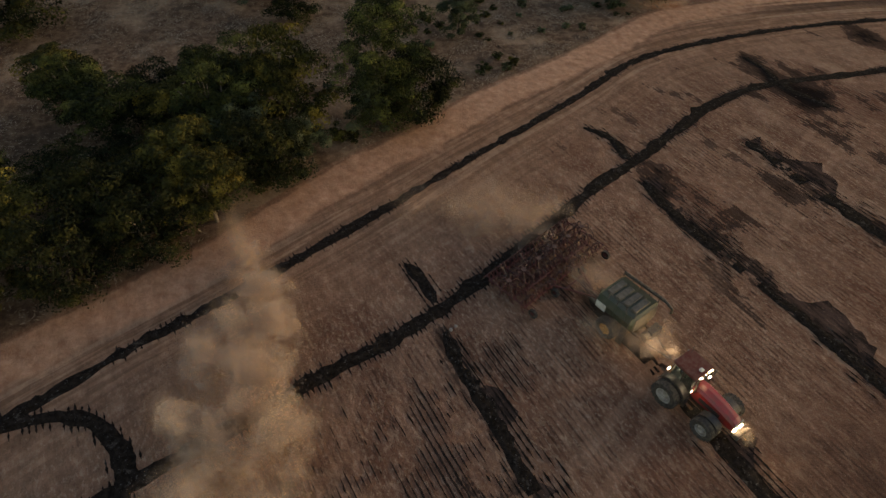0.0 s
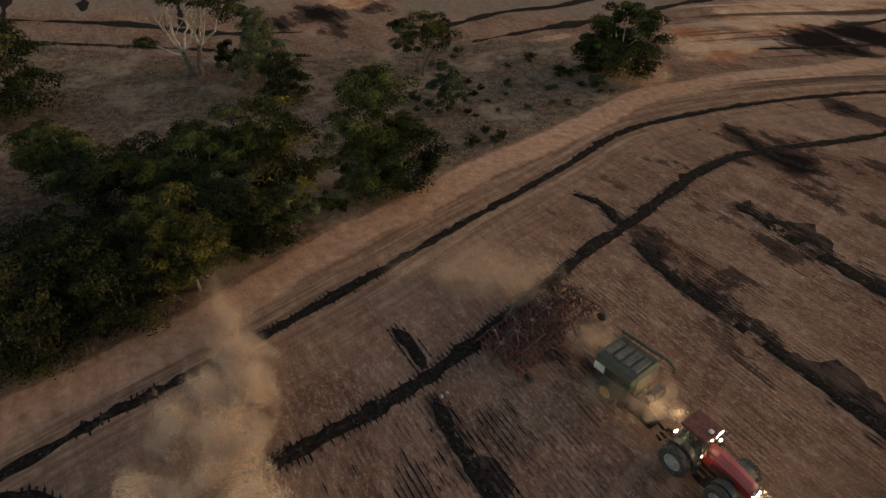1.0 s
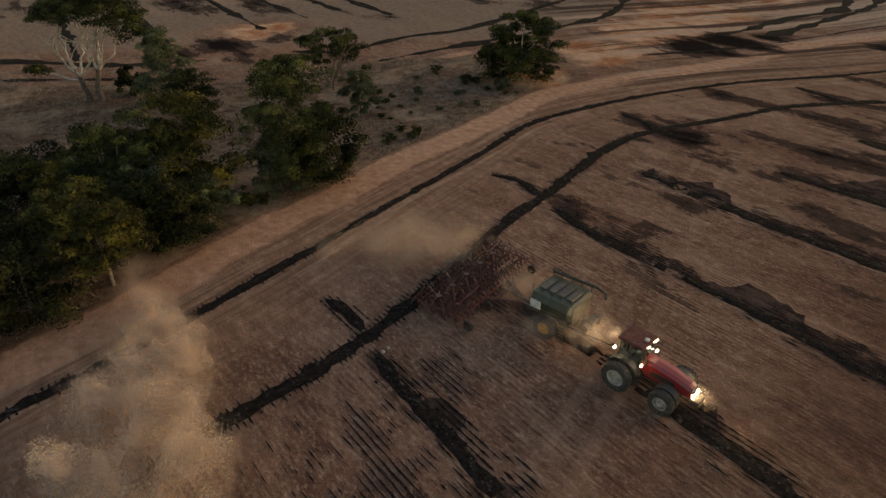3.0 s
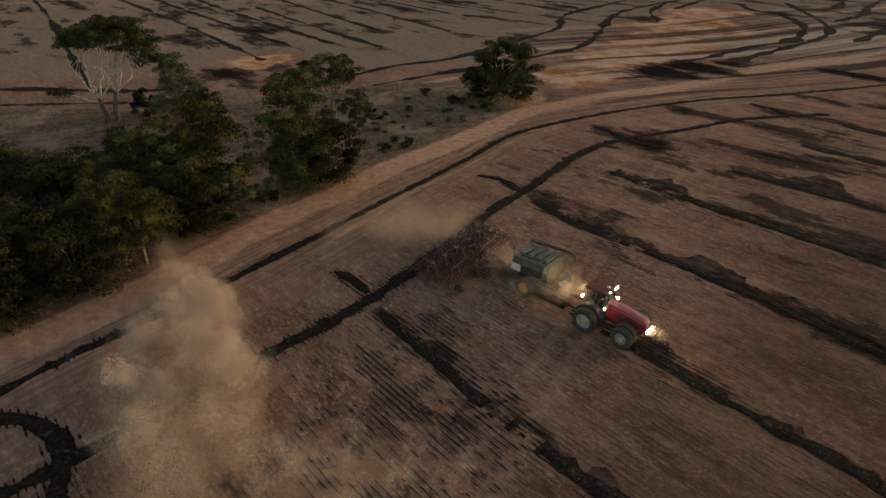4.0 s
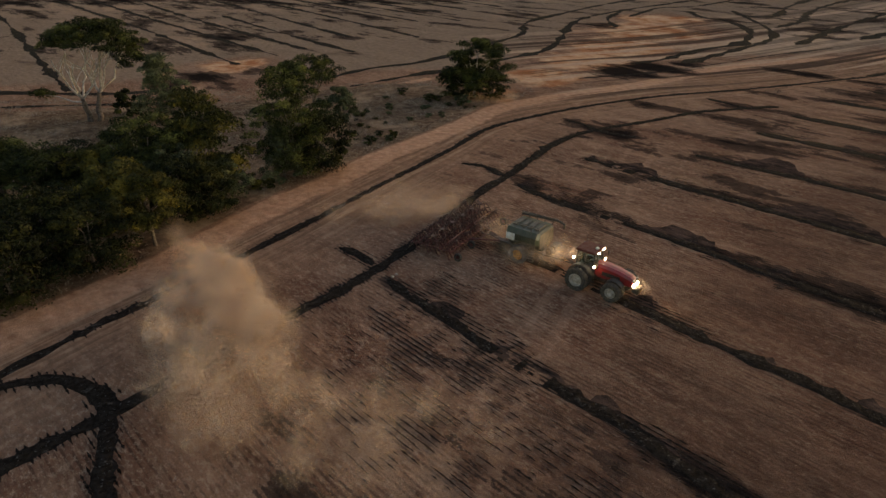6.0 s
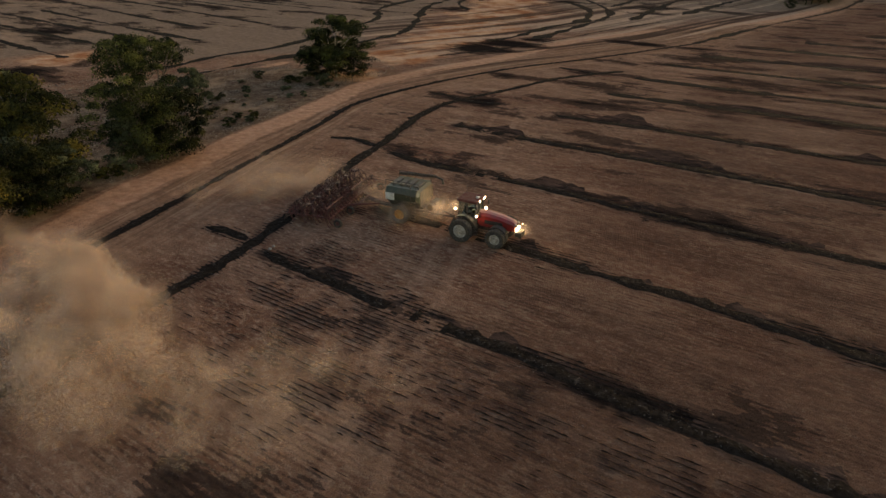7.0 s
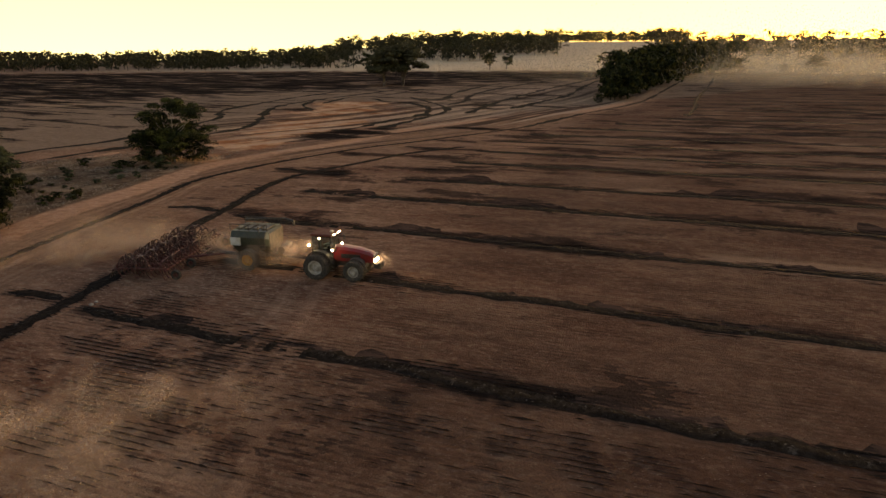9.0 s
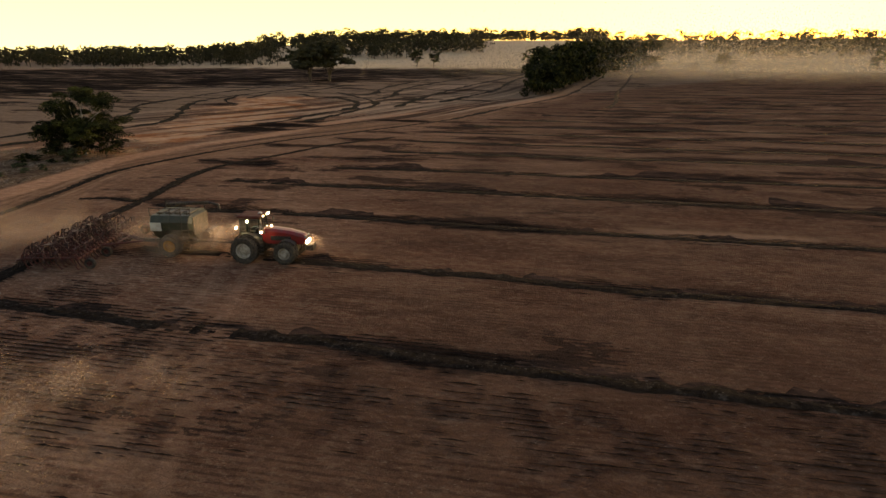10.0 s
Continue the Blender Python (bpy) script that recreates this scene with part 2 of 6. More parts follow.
    burn = g.math("ADD", burn, g.math("MULTIPLY", g.math("SUBTRACT", 0.5, drill), 0.12))
    crumb = g.noise(g.mapped(turned, scale=(0.6, 1, 1)), 1.1, 9, 0.78)
    burn = g.math("ADD", burn, g.math("MULTIPLY", g.math("SUBTRACT", crumb, 0.5), 1.6))
    bleach = g.math("MULTIPLY", g.step(burn, 0.30, 0.05), g.step(scorch, 0.2, 0.5))
    color = g.mix(g.math("MULTIPLY", bleach, 0.5), color, (0.40, 0.275, 0.20))
    color = g.mix(g.math("MULTIPLY", g.math("MULTIPLY", g.step(burn, 0.54, 0.64), g.step(scorch, 0.02, 0.2)), 0.80), color, (0.034, 0.025, 0.022))
    color = g.mix(g.math("MULTIPLY", g.step(burn, 0.85, 1.25), 0.9), color, (0.012, 0.010, 0.010))
    grit = g.math("MULTIPLY_ADD", g.math("SUBTRACT", crumb, 0.5), 1.7, 1.0)
    grit = g.math("MULTIPLY", g.math("MAXIMUM", grit, 0.35), 0.70)
    damp = g.n.new("ShaderNodeHueSaturation")
    g.l.new(grit, damp.inputs["Value"])
    damp.inputs["Saturation"].default_value = 1.10
    g.l.new(color, damp.inputs["Color"])
    ridged = g.math("MULTIPLY", g.math("MULTIPLY", drill, g.math("SUBTRACT", 1.0, bush)), g.math("MULTIPLY", drilled, 0.11))
    h = g.math("ADD", g.math("MULTIPLY", ridged, g.step(g.noise(along, 0.35, 4, 0.6), 0.3, 0.7)), g.math("MULTIPLY", fine, 1.6))
    g.bump(h, 0.8, 0.12)
    return g.done(damp.outputs[0], 1.0, spec=0.0)


def char_material():
    g = Net("charred_straw")
    pos = g.coord("Object")
    f = g.noise(pos, 3.0, 6, 0.7)
    c = g.mix(g.step(f, 0.35, 0.7), (0.008, 0.006, 0.005), (0.024, 0.019, 0.016))
    c = g.mix(g.math("MULTIPLY", g.step(g.noise(pos, 1.3, 6, 0.75), 0.56, 0.68), 0.6), c, (0.085, 0.074, 0.065))
    g.bump(f, 0.9, 0.12)
    return g.done(c, 1.0, spec=0.02)


def leaf_material(name, dark, light, tip):
    g = Net(name)
    geo = g.n.new("ShaderNodeNewGeometry")
    obj = g.n.new("ShaderNodeObjectInfo")
    pos = g.coord("Object")
    sprig = g.math("ADD", g.noise(pos, 1.1, 4, 0.6), g.math("MULTIPLY", g.math("SUBTRACT", geo.outputs["Random Per Island"], 0.5), 0.35))
    c = g.mix(g.step(sprig, 0.28, 0.72), dark, light)
    c = g.mix(g.step(g.noise(pos, 0.45, 3), 0.48, 0.66), c, tip)
    hsv = g.n.new("ShaderNodeHueSaturation")
    g.put(hsv.inputs["Value"], g.math("MULTIPLY_ADD", obj.outputs["Random"], 0.5, 0.75))
    g.l.new(c, hsv.inputs["Color"])
    t = g.n.new("ShaderNodeBsdfTranslucent")
    g.l.new(hsv.outputs[0], t.inputs["Color"])
    mixer = g.n.new("ShaderNodeMixShader")
    mixer.inputs[0].default_value = 0.18
    g.done(hsv.outputs[0], 0.85, spec=0.10)
    g.l.new(g.p.outputs[0], mixer.inputs[1]), g.l.new(t.outputs[0], mixer.inputs[2])
    g.l.new(mixer.outputs[0], g.n["Material Output"].inputs["Surface"])
    return g.m


def plain(name, a, b, scale=8.0, rough=0.6, metal=0.0, spec=0.4, bump=0.2, dist=0.01):
    g = Net(name)
    f = g.noise(g.coord("Object"), scale, 6, 0.65)
    if bump:
        g.bump(f, bump, dist)
    return g.done(g.mix(g.step(f, 0.35, 0.68), a, b), rough, metal, spec)


SOIL, CHAR = ground_material(), char_material()
BARK = plain("grey_brown_bark", (0.05, 0.038, 0.03), (0.16, 0.125, 0.10), 6, 0.9, bump=0.7, dist=0.03)
PALE_BARK = plain("pale_gum_bark", (0.23, 0.20, 0.18), (0.46, 0.43, 0.40), 3, 0.8, bump=0.4, dist=0.02)
LEAF = leaf_material("olive_leaves", (0.005, 0.007, 0.003), (0.030, 0.037, 0.011), (0.085, 0.090, 0.024))
LEAF_YELLOW = leaf_material("yellow_green_leaves", (0.011, 0.013, 0.004), (0.056, 0.054, 0.013), (0.18, 0.138, 0.024))
LEAF_DARK = leaf_material("dark_green_leaves", (0.003, 0.005, 0.002), (0.019, 0.023, 0.008), (0.048, 0.047, 0.012))
LEAF_GREY = leaf_material("grey_green_leaves", (0.024, 0.030, 0.016), (0.080, 0.092, 0.048), (0.125, 0.135, 0.070))
# far leaves are lifted in colour to imitate the haze before them
LEAF_FAR_HAZY = leaf_material("hazy_far_wood_leaves", (0.026, 0.027, 0.015), (0.062, 0.059, 0.032), (0.075, 0.066, 0.034))
DRY = plain("dry_grass_stems", (0.10, 0.072, 0.048), (0.27, 0.21, 0.15), 4, 0.9, bump=0)

# ---- the lie of the land: lines on the plan ----
HEAD_OUTER = [(-60, -44), (-42, -25), (-25.5, -7.4), (-19.5, -1.4), (-12.1, 5.6), (-4.1, 13.8), (2.0, 20.4), (6.0, 24.5), (12.5, 31.2), (19.5, 38.8),
              (27.5, 43.6), (38.5, 47.9), (53.8, 51.7), (73, 53.5), (102, 58), (138, 69), (174, 78), (202, 89), (268, 121), (350, 161)]
HEAD_INNER = [(-30, -21), (-25.5, -18), (-21.3, -15.2), (-17.5, -12.5), (-7.7, -4.5), (-3.8, -1.5), (-0.4, 1.6), (4.6, 7.0), (8.2, 11), (12.5, 16.2), (16.4, 20), (21.5, 25.4), (26.5, 30.5),
              (32.8, 34.6), (44, 37.7), (54.8, 41), (69, 41.4)]
TRACK_EDGE = [(-70, -40), (-50, -22), (-30, -3.0), (-24.3, 2.3), (-19.5, 7), (-14.4, 13.6), (-9.5, 19.5), (-5, 23.2), (-1.2, 27.8), (2.5, 31.7), (9.3, 37.6), (16.4, 44.2),
              (22.4, 50.6), (28.7, 54), (40, 58), (57.6, 63.8), (84, 75), (119, 77), (142, 76), (164, 81), (199, 94), (255, 121), (324, 154)]
BUSH_FAR = [(-160, 92), (-60, 66), (-35, 63.5), (-22, 62), (-4, 69), (12, 72), (27, 62), (30, 55)]
CLAY = [(26, 58), (40, 70), (55, 84), (70, 100), (88, 118), (104, 140)]


def along_row(*spots):
    """Points given by their way along the drill rows and their distance across them."""
    return [tuple((ROW * u + ACROSS * w)[:2]) for u, w in spots]


ROW_LINES = [
    [(0.1, -0.5), (1.3, -3.5), (3.1, -6.6), (5.9, -11.6), (8.4, -15.7), (11.4, -20.6), (14.1, -26), (17, -31), (20.1, -36.3), (26, -46), (40, -69), (66, -110)],
    [(10.7, 3.6), (12.6, 0), *along_row((14, 10.4), (22.5, 10.0), (29.5, 9.95), (37.5, 9.3), (44, 9.2), (52, 9.0), (75, 8.2), (115, 7.0))],
    [(17, 17.2), (18.8, 12.9), (21.6, 8.7), (24, 5), *along_row((14, 22.9), (22, 22.5), (30, 22.3), (45, 22.1), (60, 21.9), (85, 21.5), (125, 21.0))],
    along_row((-5, 36.5), (5, 36.0), (19, 36.1), (34, 35.6), (50, 35.3), (65, 35.0), (90, 34.5), (130, 34.0)),
    along_row((4, 47.4), (18, 48.0), (40, 48.0), (69, 48.2), (100, 47.5), (140, 47.0)),
]

# further drill rows behind those, each starting at the headland
for k in range(5, 36):
    off = 62.5 + 13.7 * (k - 5)
    begin = np.interp(off, (45, 77, 93, 105, 122, 138, 157, 181, 309, 432), (0, 5, 10, 14, 20, 30, 44, 42, 63, 77))
    start = ACROSS * (off + 1.5 * math.sin(3.1 * k)) + ROW * (float(begin) + 3 * math.sin(5.3 * k))
    bend = 0.8 * math.sin(1.7 * k)
    ROW_LINES.append([tuple((start + ROW * s + ACROSS * (bend * math.sin(s / 45.0)))[:2]) for s in (0, 12, 30, 55, 90, 140, 210)])
CROSS_LINES = [
    [(-3.5, 5.9), (-2.3, 4.6), (-1.5, 3.4), (-0.9, 2.0)],
    [(12.4, 25.3), (14.3, 24.2), (15.4, 22.4), (16.2, 20.2)],
    [(32.2, 40.8), (33.9, 38.2), (34.4, 35.2), (36.3, 32.8), (38.7, 30.2)],
    [(61.0, 48.8), (62.0, 45.5), (63.5, 41.5)],
    [(-29, -10.5), (-25.5, -8.9), (-22.3, -8.6), (-20.0, -9.7), (-18.5, -11.2), (-17.7, -13.4), (-17.1, -16.5), (-15, -24), (-11, -32)],
]
FAR_LINES = [
    [(-160, 86), (-100, 80), (-60, 77.5), (-40, 73), (-26, 74)],
    [(-160, 76), (-90, 69), (-49, 66), (-22, 63)],
    [(-12.6, 78), (-4, 77.5), (7.3, 86), (19, 91), (30, 101), (41, 112), (53, 124), (62, 145), (84, 165), (105, 182), (134, 201)],
    [(2, 70), (10.7, 75.2), (27, 84), (40, 92), (51, 100), (62, 117), (71, 134), (83, 150), (106, 166), (136, 182), (160, 196)],
    [(46, 68), (66, 71), (84, 77), (100, 82), (119, 86)],
    [(98, 149), (110, 160), (120, 168), (137, 170), (175, 193)],
    [(124, 157), (120, 143), (122, 131), (117, 115), (109, 104), (100, 96), (88, 92), (72, 83), (63, 80)],
    [(139, 154), (133, 138), (126, 120), (119, 107), (111, 99), (98, 91), (74, 78)],
    [(134, 142), (144, 139), (165, 159), (196, 181), (240, 207)], [(127, 117), (144, 127), (158, 141), (183, 160), (222, 181), (288, 212)],
    [(114, 92), (152, 117), (211, 150), (288, 189), (345, 219)], [(134, 94), (163, 107), (194, 121), (253, 159), (315, 196)],
    [(154, 46), (180, 58), (213, 76), (294, 115), (380, 158)],
    [(80, 133), (84, 130), (89, 146), (103, 164)],
]
WAY2, SIDE2 = Vector((-0.47, 0.88, 0)).normalized(), Vector((0.88, 0.47, 0)).normalized()
for k, off in enumerate((-60, -46, -32, -18, -3.4, 8, 25, 37, 49, 58, 68, 80, 95, 107, 118, 132, 146, 160, 175, 190, 206, 222, 238)):
    s0, s1 = 98 + 9 * math.sin(2.7 * k) + max(0, off - 60) * 0.45, 330 + 60 * math.sin(1.3 * k)
    if k % 4 == 1:
        s1 = s0 + 80
    FAR_LINES.append([tuple((SIDE2 * (off + 3 * math.sin(k + s / 60)) + WAY2 * s)[:2]) for s in np.linspace(s0, s1, 6)])
TRAMS = [
    [(-4, -27), (1, -19.7), (4.5, -14.8), (7.1, -11.1), (9.9, -7.9), (15.4, -1.3), (23.3, 10.4), (29, 18.4), (38, 30)],
    [(-1, -27), (4.5, -19), (6.3, -15.9), (8.6, -13), (18.3, -0.8), (25.2, 8.8), (32.2, 17.9), (40, 27)],
    [(15, 15.6), (13.8, 11.2), (12.8, 7.2), (12.4, 3.7), (12.7, 0.1), (13.6, -2.6), (16, -7)],
    [(17.3, 12.1), (16.5, 8.7), (16, 5.1), (16, 1.8), (15.8, -2.1), (15.5, -5.5), (17, -10)],
]
BUSH_PATHS = [[(-69, 64), (-56.6, 50.5), (-50.2, 45), (-46, 41), (-43.6, 37.2), (-44.5, 33), (-50, 31)], [(-19.5, 39), (-17.3, 40), (-15.4, 41)], [(-18, 35.2), (-14.8, 36.7)],
              [(-90, 69), (-57, 62.6), (-48, 60.8), (-40, 59.4), (-28, 58.6)], [(-3, 61), (1.5, 62), (5.8, 66.6), (17, 73.6)], [(-41, 28.8), (-36.9, 29), (-32, 27.6)]]
TRAM_LINES = [smooth_line(t, 1.0) for t in TRAMS]

# ---- ground: one sheet out to the horizon ----
def axis(lo, hi, step):
    near = np.arange(lo, hi, step)
    out = [step * 1.065]
    while sum(out) < 3600:
        out.append(out[-1] * 1.065)
    out = np.cumsum(out)
    return np.concatenate([(lo - out)[::-1], near, near[-1] + out])


gx, gy = np.meshgrid(axis(-46, 74, 0.58), axis(-62, 68, 0.58), indexing="ij")
gz = terrain(gx, gy)
nx, ny = gx.shape
ids = np.arange(nx * ny).reshape(nx, ny)
quads = np.stack([ids[:-1, :-1], ids[1:, :-1], ids[1:, 1:], ids[:-1, 1:]], -1).reshape(-1, 4)
ground_mesh = mesh_of("ground", np.stack([gx, gy, gz], -1).reshape(-1, 3), quads, SOIL, True)
X, Y = gx.ravel(), gy.ravel()
edge_line = smooth_line(TRACK_EDGE, 3)
outer_line = smooth_line(HEAD_OUTER, 3)
inner_line = smooth_line(HEAD_INNER, 2)
from_edge = side_of(X, Y, edge_line)             # positive: the tree side
to_outer = far_from(X, Y, outer_line)
past_bush = side_of(X, Y, smooth_line(BUSH_FAR, 4))
left_of_outer = side_of(X, Y, outer_line)
track = np.exp(-((from_edge + 1.6) / 1.7) ** 2) + 0.35 * smoothstep(-7, -3, from_edge) * smoothstep(1, -2, from_edge)
for path in BUSH_PATHS:
    track = np.maximum(track, 0.75 * smoothstep(1.9, 0.5, far_from(X, Y, smooth_line(path, 2))))
bush = smoothstep(-0.5, 1.5, from_edge) * smoothstep(1, -3, past_bush)
lane = smoothstep(-2, 1, left_of_outer) * smoothstep(2, -2, from_edge) + 0.9 * smoothstep(2.5, 1.2, to_outer) + 0.5 * smoothstep(8, 4, to_outer)
char = np.zeros_like(X)
for line, half, drilled_row in [(HEAD_OUTER, 0.6, False), (HEAD_INNER, 0.7, False)] + [(r, 0.6, True) for r in ROW_LINES] + [(r, 0.6, False) for r in CROSS_LINES]:
    d = far_from(X, Y, smooth_line(line, 4))
    char = np.maximum(char, (0.62 if drilled_row else 0.34) * smoothstep(half + 0.9, half - 0.4, d))
tram = np.zeros_like(X)
for k, line in enumerate(TRAM_LINES):
    tram = np.maximum(tram, (0.9 if k < 2 else 0.8) * smoothstep(0.75, 0.2, far_from(X, Y, line)))
char *= 1 - 0.55 * np.clip(tram * 1.2, 0, 1)
radius = np.hypot(X, Y + 20)
n_off = X * ACROSS.x + Y * ACROSS.y
pale = smoothstep(515, 530, radius + 8 * np.sin(np.arctan2(Y, X) * 9)) * smoothstep(-0.6, 0.1, np.arctan2(X, Y + 20) - 0.55)
clay = 0.0 * X
for (cx, cy), rr in zip(CLAY, (8, 13, 17, 20, 24, 18)):
    clay = np.maximum(clay, 0.9 * np.exp(-((X - cx) ** 2 + (Y - cy) ** 2) / (rr * 0.8) ** 2))
clay = np.maximum(clay, 0.75 * np.exp(-((X + 21) ** 2 + (Y - 95) ** 2) / 10**2))
scorch = (0.14 + 0.22 * smoothstep(25, 70, n_off) - 0.14 * smoothstep(90, 130, n_off)) * smoothstep(5, 22, n_off) * smoothstep(4, -4, left_of_outer) * smoothstep(420, 300, radius)
scorch = np.maximum(scorch, (0.20 + 0.95 * smoothstep(165, 260, Y)) * smoothstep(90, 120, Y) * smoothstep(-3, 3, left_of_outer) * smoothstep(560, 480, radius) * (1 - np.clip(1.6 * clay, 0, 1)))
for k, line in enumerate(ROW_LINES[:14]):
    fine_line = smooth_line(line, 3)
    off, d = side_of(X, Y, fine_line), far_from(X, Y, fine_line)
    reach = 2.6 if k < 2 else 5.0
    scorch = np.maximum(scorch, (0.20 if k < 2 else 0.62) * np.where(off > 0, smoothstep(reach, 0.6, d), smoothstep(1.6, 0.4, d)))
for cx, cy, rr, amount in ((57, 73, 6, 1.5), (65, 74, 6, 1.5), (74, 77, 4, 1.2), (-38, 124, 15, 0.7), (-30, 150, 17, 0.65), (-27, 130, 14, 0.75), (-25, 84, 7, 0.7), (-21, 74, 6, 0.7), (-30, 78, 5, 0.65), (-15, 88, 5, 0.65), (64, 162, 9, 0.9), (137, 108, 11, 0.9), (160, 175, 12, 0.7), (92, 61, 4, 0.9), (82, 132, 4, 1.0), (88, 66, 4, 0.6), (2.5, -13.0, 4, 0.22), (22, -38, 6, 0.15), (27, -30, 5, 0.15), (10, -30, 6, 0.12), (30, 16, 4, 0.5), (22.5, 12, 3.5, 0.5), (-4, -22, 6, 0.6), (0, -19, 5, 0.55), (-5, -15, 4, 0.5), (6, -21, 5, 0.22), (31, 27, 4, 0.3), (37, 32.5, 3.5, 0.9), (31.5, 33, 2.5, 0.7), (41, 37.5, 3, 0.7), (52, 40, 4, 0.6), (63, 42, 4, 0.7),
                           (24, 2.5, 4, 0.35), (38, 14, 5, 0.35), (20, -31, 6, 0.25), (150, 95, 12, 0.5), (-60, 190, 60, 0.35), (140, 140, 30, 0.35)):
    scorch = np.maximum(scorch, amount * np.exp(-((X - cx) ** 2 + (Y - cy) ** 2) / rr**2))
for title, chans in (("zone", (track, bush, char, pale)), ("zone_more", (clay, np.clip(lane, 0, 1), scorch, tram))):
    layer = ground_mesh.attributes.new(title, "FLOAT_COLOR", "POINT")
    layer.data.foreach_set("color", np.stack([np.clip(c, 0, 2) for c in chans], -1).astype(np.float32).ravel())
along_off = X * ROW.x + Y * ROW.y
# where stubble is burnt darker, and where a vignette is painted on the field
soot_vignette = np.maximum(0.28 * smoothstep(8, 30, n_off) * smoothstep(120, 70, n_off), 0.62 * smoothstep(8, 22, along_off))
soot_vignette += 0.5 * smoothstep(10, -3, n_off) * smoothstep(18, 36, along_off)
soot_vignette *= smoothstep(0, -4, left_of_outer)
far_layer = ground_mesh.attributes.new("zone_far", "FLOAT_COLOR", "POINT")
far_left = smoothstep(72, 92, Y) * smoothstep(2, 10, past_bush) * smoothstep(560, 430, radius) * (1 - np.clip(1.5 * clay, 0, 1))
contour = smoothstep(2, 6, left_of_outer) * smoothstep(80, 60, left_of_outer) * smoothstep(30, 46, X) * smoothstep(330, 240, radius)
far_layer.data.foreach_set("color", np.stack([0.8 * far_left, smoothstep(0.5, -1.5, side_of(X, Y, inner_line)) * smoothstep(0, -4, left_of_outer), soot_vignette, contour], -1).astype(np.float32).ravel())
way_layer = ground_mesh.attributes.new("lane_way", "FLOAT_VECTOR", "POINT")
way_layer.data.foreach_set("vector", np.stack([left_of_outer, 0.7 * X + 0.7 * Y, 0 * X], -1).astype(np.float32).ravel())
ground = tagged(new("ground", ground_mesh), "brown stubble field with bare headland and dry bush floor", "ground", kind="structure")


# ---- burnt straw rows ----
ASH = plain("grey_ash", (0.035, 0.032, 0.030), (0.10, 0.095, 0.09), 6, 1.0, spec=0.0, bump=0)


def singed_material():
    """Scorched stubble: dark, with unburnt straw still showing in the drill rows."""
    g = Net("singed_stubble")
    turned = g.mapped(g.coord("Object"), rot=(0, 0, math.atan2(-ROW.y, ROW.x)))
    drawn = g.mapped(turned, scale=(0.3, 1, 1))
    c = g.mix(g.step(g.noise(drawn, 1.1, 6, 0.7), 0.4, 0.62), (0.022, 0.016, 0.014), (0.062, 0.040, 0.032))
    c = g.mix(g.math("MULTIPLY", g.step(g.noise(drawn, 2.6, 6, 0.75), 0.54, 0.66), 0.7), c, (0.135, 0.082, 0.060))
    g.bump(g.noise(turned, 5, 5, 0.7), 0.8, 0.1)
    return g.done(c, 1.0, spec=0.0)


SINGED = singed_material()


